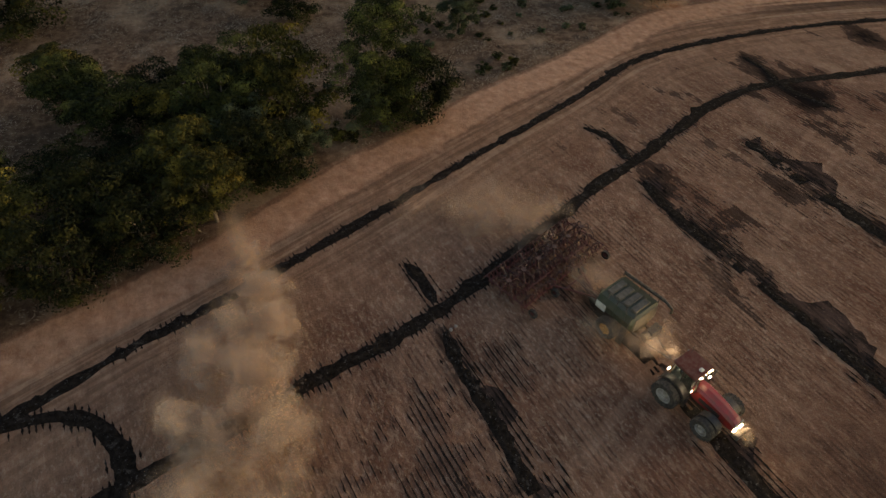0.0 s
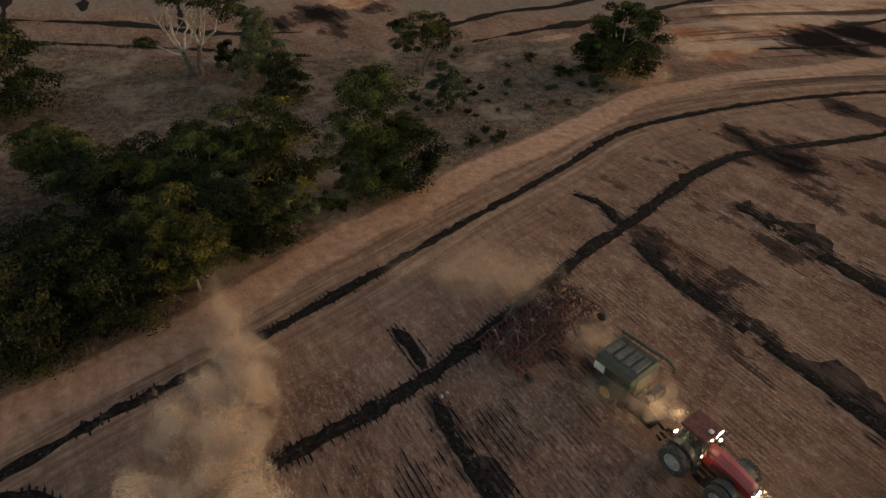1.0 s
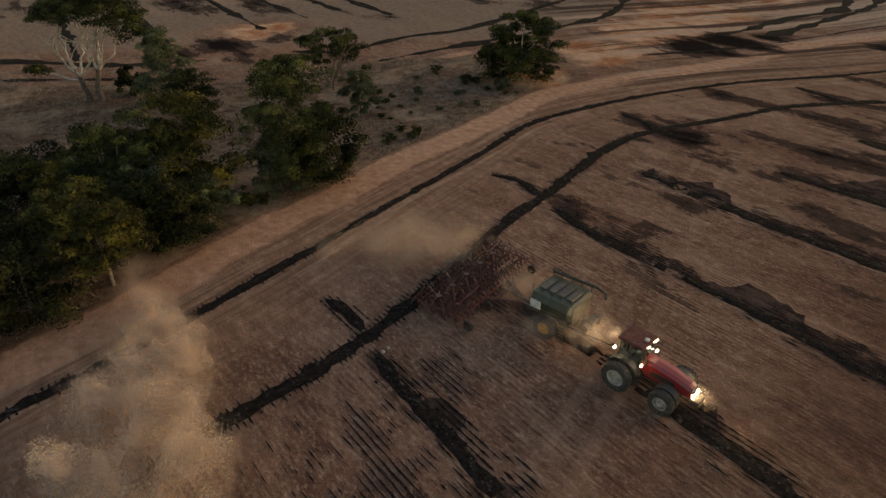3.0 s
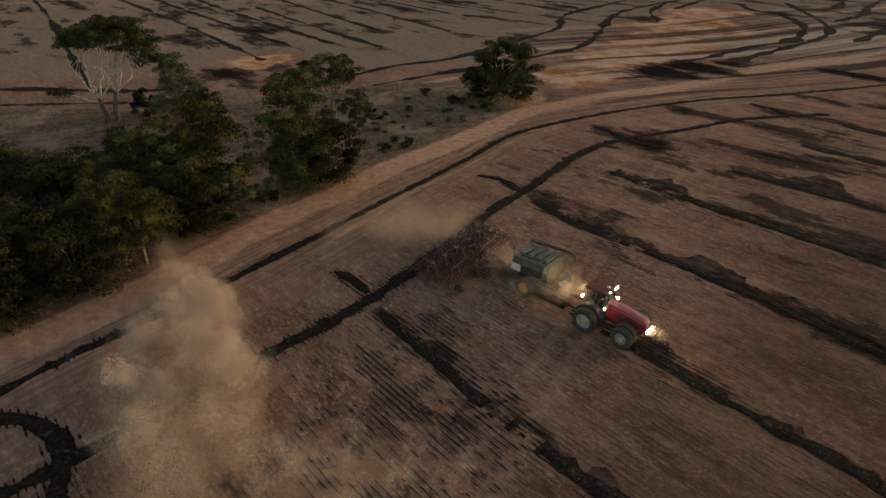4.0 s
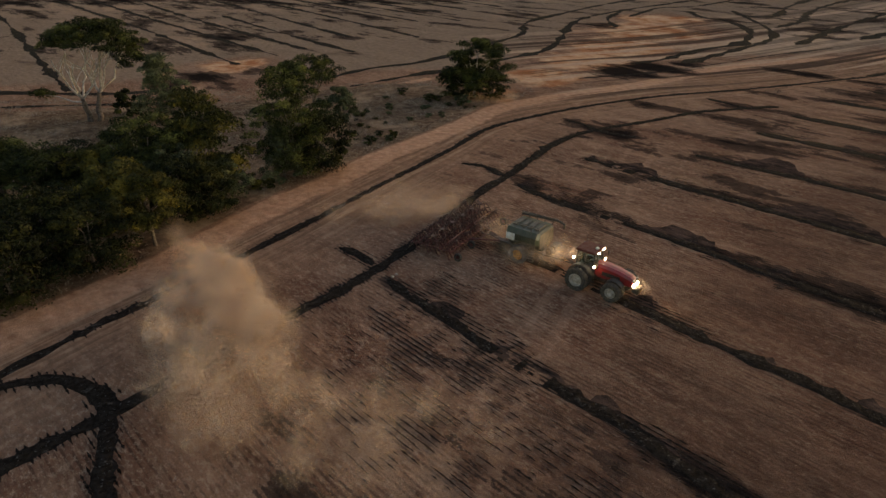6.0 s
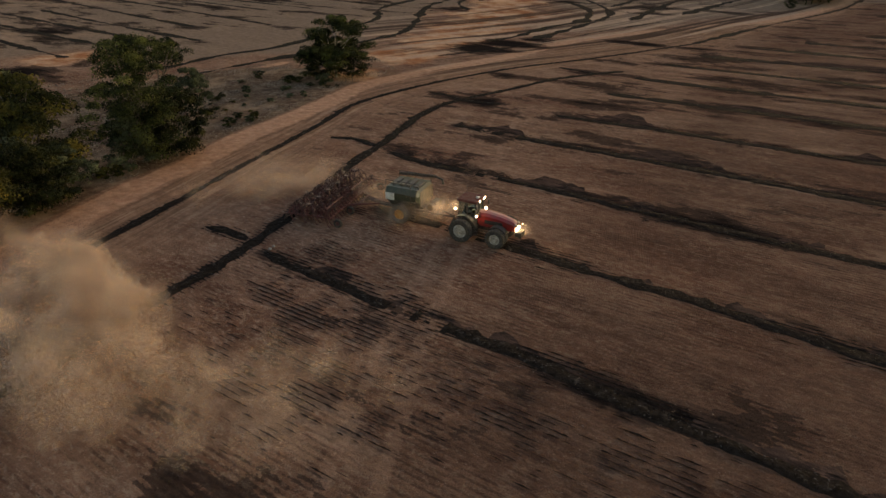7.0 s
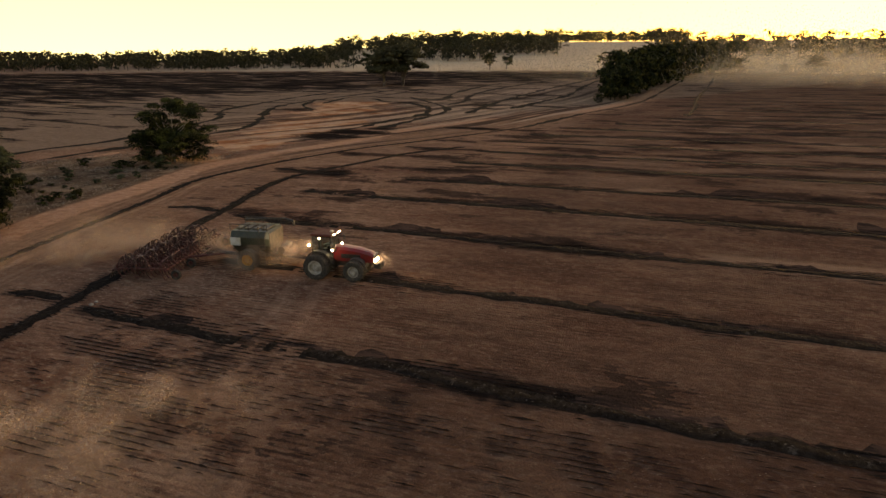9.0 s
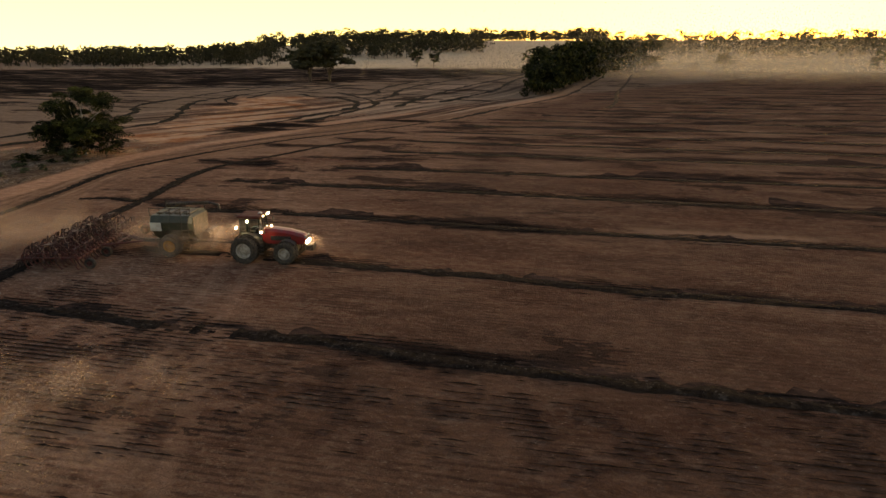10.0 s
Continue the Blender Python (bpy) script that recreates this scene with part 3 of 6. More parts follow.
def burnt_row(points, width, seed, step=0.45, teeth=0, near=True, reach=2.4, long=0.8, lobes=(0, 0)):
    """A low ragged ridge of charred straw, with thin burnt slivers of stubble beside it."""
    rng = np.random.default_rng(seed)
    line = smooth_line(points, step)
    n = len(line)
    way = np.gradient(line, axis=0)
    way /= np.linalg.norm(way, axis=1)[:, None] + 1e-9
    out = np.stack([way[:, 1], -way[:, 0]], 1)
    offs = np.array([-1.0, -0.6, -0.2, 0.2, 0.6, 1.0])
    s = np.arange(n) * step

    def wobble(period, size):
        k = rng.normal(size=int(s[-1] / period) + 4)
        return size * np.interp(s / period, np.arange(len(k)), k)

    half = width / 2 * np.clip(1 + wobble(2.2, 0.14) + wobble(0.6, 0.13), 0.4, 1.6) * np.clip(np.minimum(s + 0.3, s[-1] - s + 0.3) / 1.0, 0.15, 1)
    if not near:
        half = half * np.clip(0.95 + wobble(6.0, 0.35) + wobble(2.5, 0.25), 0.12, 1.9)
    mid = wobble(5.0, 0.07) + wobble(0.9, 0.025)
    verts = []
    for j, o in enumerate(offs):
        side = mid + o * half + wobble(0.5, 0.035 if o == 1 else (0.13 if o == -1 else 0.05))      # straight on one side, ragged on the other
        p = line + out * side[:, None]
        hump = 0.012 if abs(o) == 1 else (0.035 if abs(o) > 0.5 else 0.055)
        z = terrain(p[:, 0], p[:, 1]) + np.maximum(hump + (wobble(0.5, 0.03) if abs(o) < 1 else 0), 0.01)
        verts.append(np.column_stack([p, z]))
    m = len(offs)
    v = np.stack(verts, 1).reshape(-1, 3)
    i = np.arange(n - 1)[:, None] * m + np.arange(m - 1)[None]
    f = np.stack([i, i + m, i + m + 1, i + 1], -1).reshape(-1, 4)
    if near:
        over = np.min([far_from(line[:, 0], line[:, 1], t) for t in TRAM_LINES[:2]], axis=0)
        cut = (over[:-1, None] < 0.8) & (rng.random((n - 1, m - 1)) < 0.8)
        f = f.reshape(n - 1, m - 1, 4)[~cut].reshape(-1, 4)
    if teeth:
        count = int(s[-1] * teeth)
        at = rng.integers(0, n, count)
        clump = np.interp(s[at] / 4.0, np.arange(int(s[-1] / 4) + 3), rng.random(int(s[-1] / 4) + 3))
        keep = clump > 0.35
        at, clump = at[keep], clump[keep]
        count = len(at)
        spread = np.where(rng.random(count) < (0.85 if reach > 1 else 0.5), -1, 1) * (half[at] + rng.random(count) ** 1.7 * (0.3 + reach * (clump - 0.35) - (0.3 if reach < 1 else 0.0)))
        c = line[at] + out[at] * (mid[at] + spread)[:, None]
        grain = np.array(ROW[:2])
        drill_gap = 0.38
        acr = np.array(ACROSS[:2])
        c -= acr[None] * (((c @ acr) % drill_gap) - drill_gap / 2)[:, None]
        ln, wd = long * (0.3 + rng.random(count)), 0.04 + 0.06 * rng.random(count)
        z = np.full(count, 0.016) + terrain(c[:, 0], c[:, 1])
        ends = [np.column_stack([c - grain * ln[:, None], z]), np.column_stack([c - acr * wd[:, None], z + 0.03]),
                np.column_stack([c + grain * ln[:, None], z]), np.column_stack([c + acr * wd[:, None], z + 0.03])]
        slivers = mesh_of("charred_stubble", np.stack(ends, 1).reshape(-1, 3), np.arange(count * 4).reshape(-1, 4), CHAR)
    ob = new("burnt_windrow", mesh_of("burnt_windrow", v, f, CHAR, True))
    if lobes[0]:                                       # scorched lobes of stubble on the far side
        size, period = lobes
        bulge = np.clip(wobble(period, 0.75) + wobble(period / 3, 0.35) + wobble(period / 9, 0.16) + 0.05, 0, 1.5) * size
        cols = [line - out * (half * 0.8 - mid)[:, None]]
        for share in (0.35, 0.7, 1.0):
            jag = rng.normal(0, 0.05 * share * size ** 0.5, n)
            cols.append(line - out * (half * 0.8 - mid + bulge * share + jag)[:, None])
        fringe = np.stack([np.column_stack([p, terrain(p[:, 0], p[:, 1]) + 0.014]) for p in cols], 1).reshape(-1, 3)
        i = np.arange(n - 1)[:, None] * 4 + np.arange(3)[None]
        sheet = np.stack([i, i + 4, i + 5, i + 1], -1)[np.minimum(bulge[:-1], bulge[1:]) > 0.06 * size]
        scorched = mesh_of("scorched_edge", fringe, sheet.reshape(-1, 4), SINGED)
        part_ob = tagged(new("scorched_edge", scorched), "dark scorched stubble along the row", kind="stuff")
        part_ob.parent = ob
    if near:                                           # flakes of grey ash along the ridge
        count = int(s[-1] * 7)
        at = rng.integers(0, n, count)
        c = line[at] + out[at] * (mid[at] + rng.normal(0, 0.28, count) * half[at])[:, None] + rng.normal(0, 0.12, (count, 2))
        z = terrain(c[:, 0], c[:, 1]) + 0.13
        a = rng.uniform(0, 6.283, count)
        d = np.column_stack([np.cos(a), np.sin(a)]) * (0.02 + 0.07 * rng.random(count) ** 2)[:, None]
        q = np.column_stack([-d[:, 1], d[:, 0]]) * 0.5
        flakes = np.stack([np.column_stack([c - d, z]), np.column_stack([c - q, z + 0.02]), np.column_stack([c + d, z]), np.column_stack([c + q, z + 0.02])], 1)
        tagged(new("ash", mesh_of("ash", flakes.reshape(-1, 3), np.arange(count * 4).reshape(-1, 4), ASH)), "grey ash flakes on the charred row", kind="stuff").parent = ob
    if teeth:
        tagged(new("charred_stubble", slivers), "black charred stubble beside the row", kind="stuff").parent = ob
    return tagged(ob, "black charred straw row lying on the stubble" if near else "dark burnt straw line on a distant field", "burnt row", "burnt straw rows")


burnt_row(HEAD_OUTER[:15], 0.95, 1, teeth=5, reach=0.35, long=0.3)
burnt_row(HEAD_OUTER[14:], 1.3, 2, 1.5, near=False)
burnt_row(HEAD_INNER, 1.15, 3, teeth=12, reach=0.6, long=0.4)
for k, line in enumerate(ROW_LINES):
    burnt_row(line, 1.05 if k < 3 else (1.3 if k < 5 else 2.0), 10 + k, 0.45 if k < 5 else 1.2, 11 if k < 3 else (6 if k < 5 else 0), k < 8,
              lobes=((0.9, 1.8), (1.2, 2.2), (1.7, 3.0), (3.0, 6.0), (3.6, 8.0))[k] if k < 5 else ((4.2, 11.0) if k < 16 else (0, 0)))
for k, line in enumerate(CROSS_LINES):
    burnt_row(line, 0.95, 60 + k, teeth=14, reach=0.8, long=0.4)
for k, line in enumerate(FAR_LINES):
    burnt_row(line, 0.7 if k == 4 else (2.2 if k in (2, 3) or 4 < k < 12 else 1.6), 90 + k, 1.5, near=False)


SCORCHED = plain("scorched_stubble", (0.016, 0.012, 0.010), (0.05, 0.034, 0.027), 2, 1.0, spec=0.0, bump=0)


def charred_dashes(cx, cy, rx, ry, count, seed):
    """Short burnt stretches of single drill rows, in ragged patches."""
    rng = np.random.default_rng(seed)
    way, acr = np.array(ROW[:2]), np.array(ACROSS[:2])
    u, w = rng.normal(0, 0.5, count) * rx, rng.normal(0, 0.5, count) * ry
    c = np.array([cx, cy]) + way * u[:, None] + acr * w[:, None]
    patch = np.sin(c[:, 0] * 1.3 + np.sin(c[:, 1] * 0.9 + seed)) * np.sin(c[:, 1] * 1.1 + np.sin(c[:, 0] * 0.7)) + rng.normal(0, 0.25, count)
    c = c[patch > 0.1]
    n = len(c)
    c -= acr[None] * (((c @ acr) % 0.38) - 0.19 + rng.normal(0, 0.02, n))[:, None]
    ln, wd = 0.2 + 0.6 * rng.random(n), 0.025 + 0.035 * rng.random(n)
    z = terrain(c[:, 0], c[:, 1]) + 0.016
    ends = [np.column_stack([c - way * ln[:, None], z]), np.column_stack([c - acr * wd[:, None], z + 0.03]),
            np.column_stack([c + way * ln[:, None], z]), np.column_stack([c + acr * wd[:, None], z + 0.03])]
    return tagged(new("charred_stubble", mesh_of("charred_stubble", np.stack(ends, 1).reshape(-1, 3), np.arange(n * 4).reshape(-1, 4), SCORCHED)),
                  "dark scorched dashes of stubble in the drill rows", "stubble", kind="stuff")


for k, (cx, cy, rx, ry, count) in enumerate(((1.3, -10.8, 6.5, 2.4, 1300), (4.4, -3.4, 2.5, 1.6, 160), (8.6, 3.6, 2.0, 1.2, 120), (20.6, 14.0, 4.0, 1.4, 220),
                                              (-1.5, -16.0, 8.0, 4.0, 900), (8.0, -23.0, 8.0, 2.4, 260), (13.0, -33.0, 9.0, 2.6, 420), (20.0, -43.0, 10.0, 4.0, 800))):
    charred_dashes(cx, cy, rx, ry, count, 300 + k)


# ---- trees ----
def tube(path, radii, sides=6):
    """Rings round a bent path: vertices and quads."""
    path = np.asarray(path, float)
    way = np.gradient(path, axis=0)
    way /= np.linalg.norm(way, axis=1)[:, None] + 1e-9
    ref = np.array([0.31, 0.95, 0.05])
    u = np.cross(way, ref)
    u /= np.linalg.norm(u, axis=1)[:, None] + 1e-9
    w = np.cross(way, u)
    a = np.linspace(0, 2 * np.pi, sides, endpoint=False)
    ring = path[:, None] + np.asarray(radii)[:, None, None] * (np.cos(a)[None, :, None] * u[:, None] + np.sin(a)[None, :, None] * w[:, None])
    n = len(path)
    i = np.arange(n - 1)[:, None] * sides + np.arange(sides)[None]
    j = np.arange(n - 1)[:, None] * sides + (np.arange(sides)[None] + 1) % sides
    return ring.reshape(-1, 3), np.stack([i, j, j + sides, i + sides], -1).reshape(-1, 4)


def gather(pieces):
    v, f, base = [], [], 0
    for pv, pf in pieces:
        v.append(pv), f.append(pf + base)
        base += len(pv)
    return np.vstack(v), np.vstack(f)


def leaves(rng, centres, radii, per, size, droop=0.25, squash=0.66, loose=0.38):
    """Leaf sprays over domed clumps: they lie along the dome's skin, thickest on its top and outside."""
    c = np.repeat(centres, per, 0)
    r = np.repeat(radii, per)
    n = len(c)
    d = rng.normal(size=(n, 3))
    d /= np.linalg.norm(d, axis=1)[:, None]
    d[:, 2] = np.where(d[:, 2] < -0.35, -d[:, 2] * 0.7, d[:, 2])
    p = c + d * (r * (0.62 + 0.42 * rng.random(n) ** 0.7))[:, None] * np.array([1, 1, squash])
    face = d + rng.normal(size=(n, 3)) * loose
    face /= np.linalg.norm(face, axis=1)[:, None]
    a = np.cross(face, rng.normal(size=(n, 3))) - np.array([0, 0, droop * 0.6])
    a /= np.linalg.norm(a, axis=1)[:, None] + 1e-9
    b = np.cross(face, a)
    b /= np.linalg.norm(b, axis=1)[:, None] + 1e-9
    ln = (size * (0.6 + 0.8 * rng.random(n)))[:, None]
    v = np.stack([p - a * ln, p + b * ln * 0.45, p + a * ln, p - b * ln * 0.45], 1).reshape(-1, 3)
    return v, np.arange(n * 4).reshape(-1, 4)


def tree_meshes(seed, height, spread, trunk_h, clumps, per, leaf_mat, bark, stems=2, clump_r=1.0, shape="round", size=0.13, splay=1.0, stout=1.0):
    """Trunk with limbs, and a crown of leafy lobes at the limb ends. One unit is one metre."""
    rng = np.random.default_rng(seed)
    ends, parts = [], []
    base_r = (0.018 * height + 0.05) * stout
    leans = [rng.normal(size=2) * 0.10 * spread * (2.2 if stems > 1 else 0.8) * splay for _ in range(stems)]
    paths = []
    for lean in leans:
        z = np.linspace(0, trunk_h + (height - trunk_h) * 0.72, 7)
        u = z / z[-1]
        path = np.column_stack([lean[0] * u**1.4 + 0.10 * rng.normal(size=7) * u, lean[1] * u**1.4 + 0.10 * rng.normal(size=7) * u, z])
        path[0, 2] = -0.15
        paths.append((u, path))
        parts.append(tube(path, base_r / math.sqrt(stems) * (1.15 - 0.8 * u) * np.r_[1.35, np.ones(6)], 7))
    for k in range(clumps):
        v = (k + 0.5) / clumps
        if shape == "round":
            wide = math.sin(math.pi * (0.16 + 0.74 * v)) ** 0.75
        elif shape == "cone":
            wide = 1.0 - 0.8 * v**1.3
        else:
            wide = 0.75 + 0.35 * math.sin(math.pi * v)
        lump = 0.84 + 0.34 * math.sin(3 * (2.399 * k) + seed) * math.cos(5 * v + seed)
        rad = spread * wide * lump * (rng.random() ** 0.35)
        ang = 2.399 * k + rng.normal() * 0.4
        end = np.array([rad * math.cos(ang), rad * math.sin(ang), trunk_h + (height - clump_r * 0.6 - trunk_h) * v + rng.normal() * 0.12])
        if shape == "lobed":
            heads = 8
            h = k % heads
            rise = (h + 0.5) / heads
            aside = spread * (0.62 - 0.50 * rise + 0.10 * math.sin(2.1 * h + seed))
            turn = 2.399 * h + seed
            low = trunk_h + (height - trunk_h) * (0.10 + 0.62 * rise + 0.08 * math.sin(5 * h + 2 * seed))
            size_h = spread * (0.36 + 0.16 * ((h * 0.77 + 0.1 * seed) % 1.0))
            d = rng.normal(size=3)
            d[2] = abs(d[2]) - 0.35
            d /= np.linalg.norm(d)
            end = np.array([aside * math.cos(turn), aside * math.sin(turn), low]) + d * size_h * (0.75 + 0.3 * rng.random()) * np.array([1, 1, 0.85])
            end[2] = max(0.3, end[2])
        ends.append(end)
        u, path = paths[k % stems]
        if k % 3 == 0:
            t0 = min(0.95, max(0.15, 0.75 * end[2] / path[-1, 2] * (0.6 + 0.3 * rng.random())))
            start = np.array([np.interp(t0, u, path[:, i]) for i in range(3)])
            w = np.linspace(0, 1, 5)[:, None]
            limb = start + (end - start) * w + np.array([0, 0, -0.05]) * np.sin(w * np.pi) * np.linalg.norm(end - start) + rng.normal(size=(5, 3)) * 0.10 * (w * (1.1 - w) * 4)
            parts.append(tube(limb, base_r / math.sqrt(stems) * np.array([0.42, 0.34, 0.26, 0.18, 0.08]), 5))
    trunk = mesh_of("trunk", *gather(parts), bark, True)
    centres = np.array(ends)
    radii = clump_r * (0.45 + 0.55 * rng.random(len(centres)) ** 1.3)
    crown = mesh_of("crown", *leaves(rng, centres, radii, per, size), leaf_mat)
    return trunk, crown


def tree(meshes, x, y, scale, turn, label, category="tree", group=""):
    top = tagged(new("tree" if category == "tree" else "shrub", None), label, category, group)
    top.empty_display_size = 0.3
    top.matrix_world = Matrix.Translation((x, y, float(terrain(x, y)))) @ Matrix.Rotation(turn, 4, "Z") @ Matrix.Diagonal((*scale, 1))
    for name, me in zip(("trunk", "crown", "bare_limb"), meshes):
        part_ob = new(name, me)
        part_ob.parent = top
    return top


BROAD = [tree_meshes(s, 8, 3.3, 1.9, 54, 230, LEAF, BARK, 3, 1.3, "lobed", size=0.116) for s in (1, 2, 3)]
DENSE = [tree_meshes(s, 6, 3.1, 0.4, 52, 190, LEAF_DARK, BARK, 3, 1.25, "round", size=0.114) for s in (4, 5)]
YELLOW = [tree_meshes(s, 7, 3.2, 1.5, 54, 230, LEAF_YELLOW, BARK, 3, 1.2, "lobed", size=0.116) for s in (6, 7)]
TALL = tree_meshes(21, 13.2, 4.7, 1.0, 104, 300, LEAF, BARK, 4, 1.55, "round", size=0.115)
BELL = tree_meshes(22, 10.2, 4.6, 0.5, 66, 300, LEAF_GREY, BARK, 3, 1.5, "cone", size=0.115)
PARASOL = tree_meshes(23, 8.4, 5.0, 4.4, 52, 320, LEAF, BARK, 4, 1.4, "umbrella", size=0.11, splay=2.4)
GREY = [tree_meshes(8, 6, 2.5, 0.5, 56, 230, LEAF_GREY, BARK, 2, 0.9, "cone", size=0.095), tree_meshes(9, 6, 2.6, 0.6, 56, 230, LEAF_GREY, BARK, 2, 0.85, "lobed", size=0.095)]


def gum_meshes(seed, leaf_mat, bark, limb_bark):
    """A half-dead gum: two dark stems, a fan of crooked bare limbs, and a wide flat canopy of leafy domes over them."""
    rng = np.random.default_rng(seed)
    stems, limbs, centres = [], [], []
    for lean, base in ((-0.6, -0.35), (0.8, 0.5)):
        fork = np.array([base + lean * 0.5, 0.2 * lean, 2.9 + 0.4 * lean])
        stem = np.linspace((base, 0, -0.2), fork, 6) + rng.normal(size=(6, 3)) * np.array([0.08, 0.08, 0.0])
        stems.append(tube(stem, np.linspace(0.30, 0.20, 6), 8))
        for k in range(6):
            ang = 2 * math.pi * k / 6 + 0.8 * lean + rng.normal() * 0.25
            out = 0.9 + 1.7 * rng.random() + (0.7 if math.cos(ang) * lean > 0 else 0)
            end = fork + np.array([out * math.cos(ang), 0.75 * out * math.sin(ang), 4.2 + 1.8 * rng.random()])
            w = np.linspace(0, 1, 7)[:, None]
            limb = fork + (end - fork) * np.hstack([w ** 0.8, w ** 0.8, w ** 1.15]) + rng.normal(size=(7, 3)) * 0.16 * (w * (1.15 - w) * 4)
            limbs.append(tube(limb, np.linspace(0.125, 0.035, 7), 6))
            for j in (3, 4, 5):
                twig_end = limb[j] + np.array([rng.normal() * 0.9, rng.normal() * 0.9, 1.0 + rng.random()])
                mid = (limb[j] + twig_end) / 2 + rng.normal(size=3) * 0.15
                limbs.append(tube([limb[j], mid, twig_end], [0.045, 0.035, 0.015], 5))
    bough = np.array([[-0.5, 0, 2.2], [-1.8, 0.2, 2.3], [-3.0, 0.3, 2.9], [-4.4, 0.3, 3.2]])
    limbs.append(tube(bough, [0.11, 0.09, 0.06, 0.03], 6))
    for k in range(105):
        ang, out = 2.399 * k, math.sqrt((k + 0.5) / 105)
        rise = 8.6 + 1.9 * (1 - out**2) + 0.6 * math.sin(2.3 * ang) + rng.normal() * 0.35 - (1.0 if math.cos(ang) > 0.5 else 0) * out
        centres.append((0.2 + 4.5 * out * math.cos(ang), 3.6 * out * math.sin(ang), rise))
    centres += [tuple(bough[-1] + rng.normal(size=3) * np.array([0.6, 0.6, 0.35])) for _ in range(6)]
    centres += [(4.4 + rng.normal() * 0.7, rng.normal() * 0.6, 6.9 + rng.normal() * 0.4) for _ in range(6)]
    def leaning(points):
        points = np.array(points, float)
        points[:, 0] += 0.019 * np.maximum(points[:, 2], 0) ** 2
        return points

    centres = leaning(centres)
    crown = mesh_of("crown", *leaves(rng, centres, 0.5 + 0.55 * rng.random(len(centres)), 210, 0.105), leaf_mat)
    (sv, sf), (lv, lf) = gather(stems), gather(limbs)
    return mesh_of("trunk", leaning(sv), sf, bark, True), crown, mesh_of("bare_limb", leaning(lv), lf, limb_bark, True)


GUM = gum_meshes(10, LEAF, BARK, PALE_BARK)
FLAT = tree_meshes(15, 8, 3.3, 3.0, 60, 300, LEAF, BARK, 3, 1.3, "lobed", size=0.105)
LONE = tree_meshes(11, 8, 4.4, 0.4, 96, 270, LEAF, PALE_BARK, 5, 1.25, "lobed", size=0.11, splay=1.5)
SPREADING = tree_meshes(16, 8, 3.9, 1.7, 80, 150, LEAF_FAR_HAZY, BARK, 3, 1.1, "lobed", size=0.18)
SHRUB = [tree_meshes(s, 1.6, 1.0, 0.15, 16, 45, m, BARK, 3, 0.42, size=0.145) for s, m in ((12, LEAF), (13, LEAF_GREY), (14, LEAF_YELLOW))]

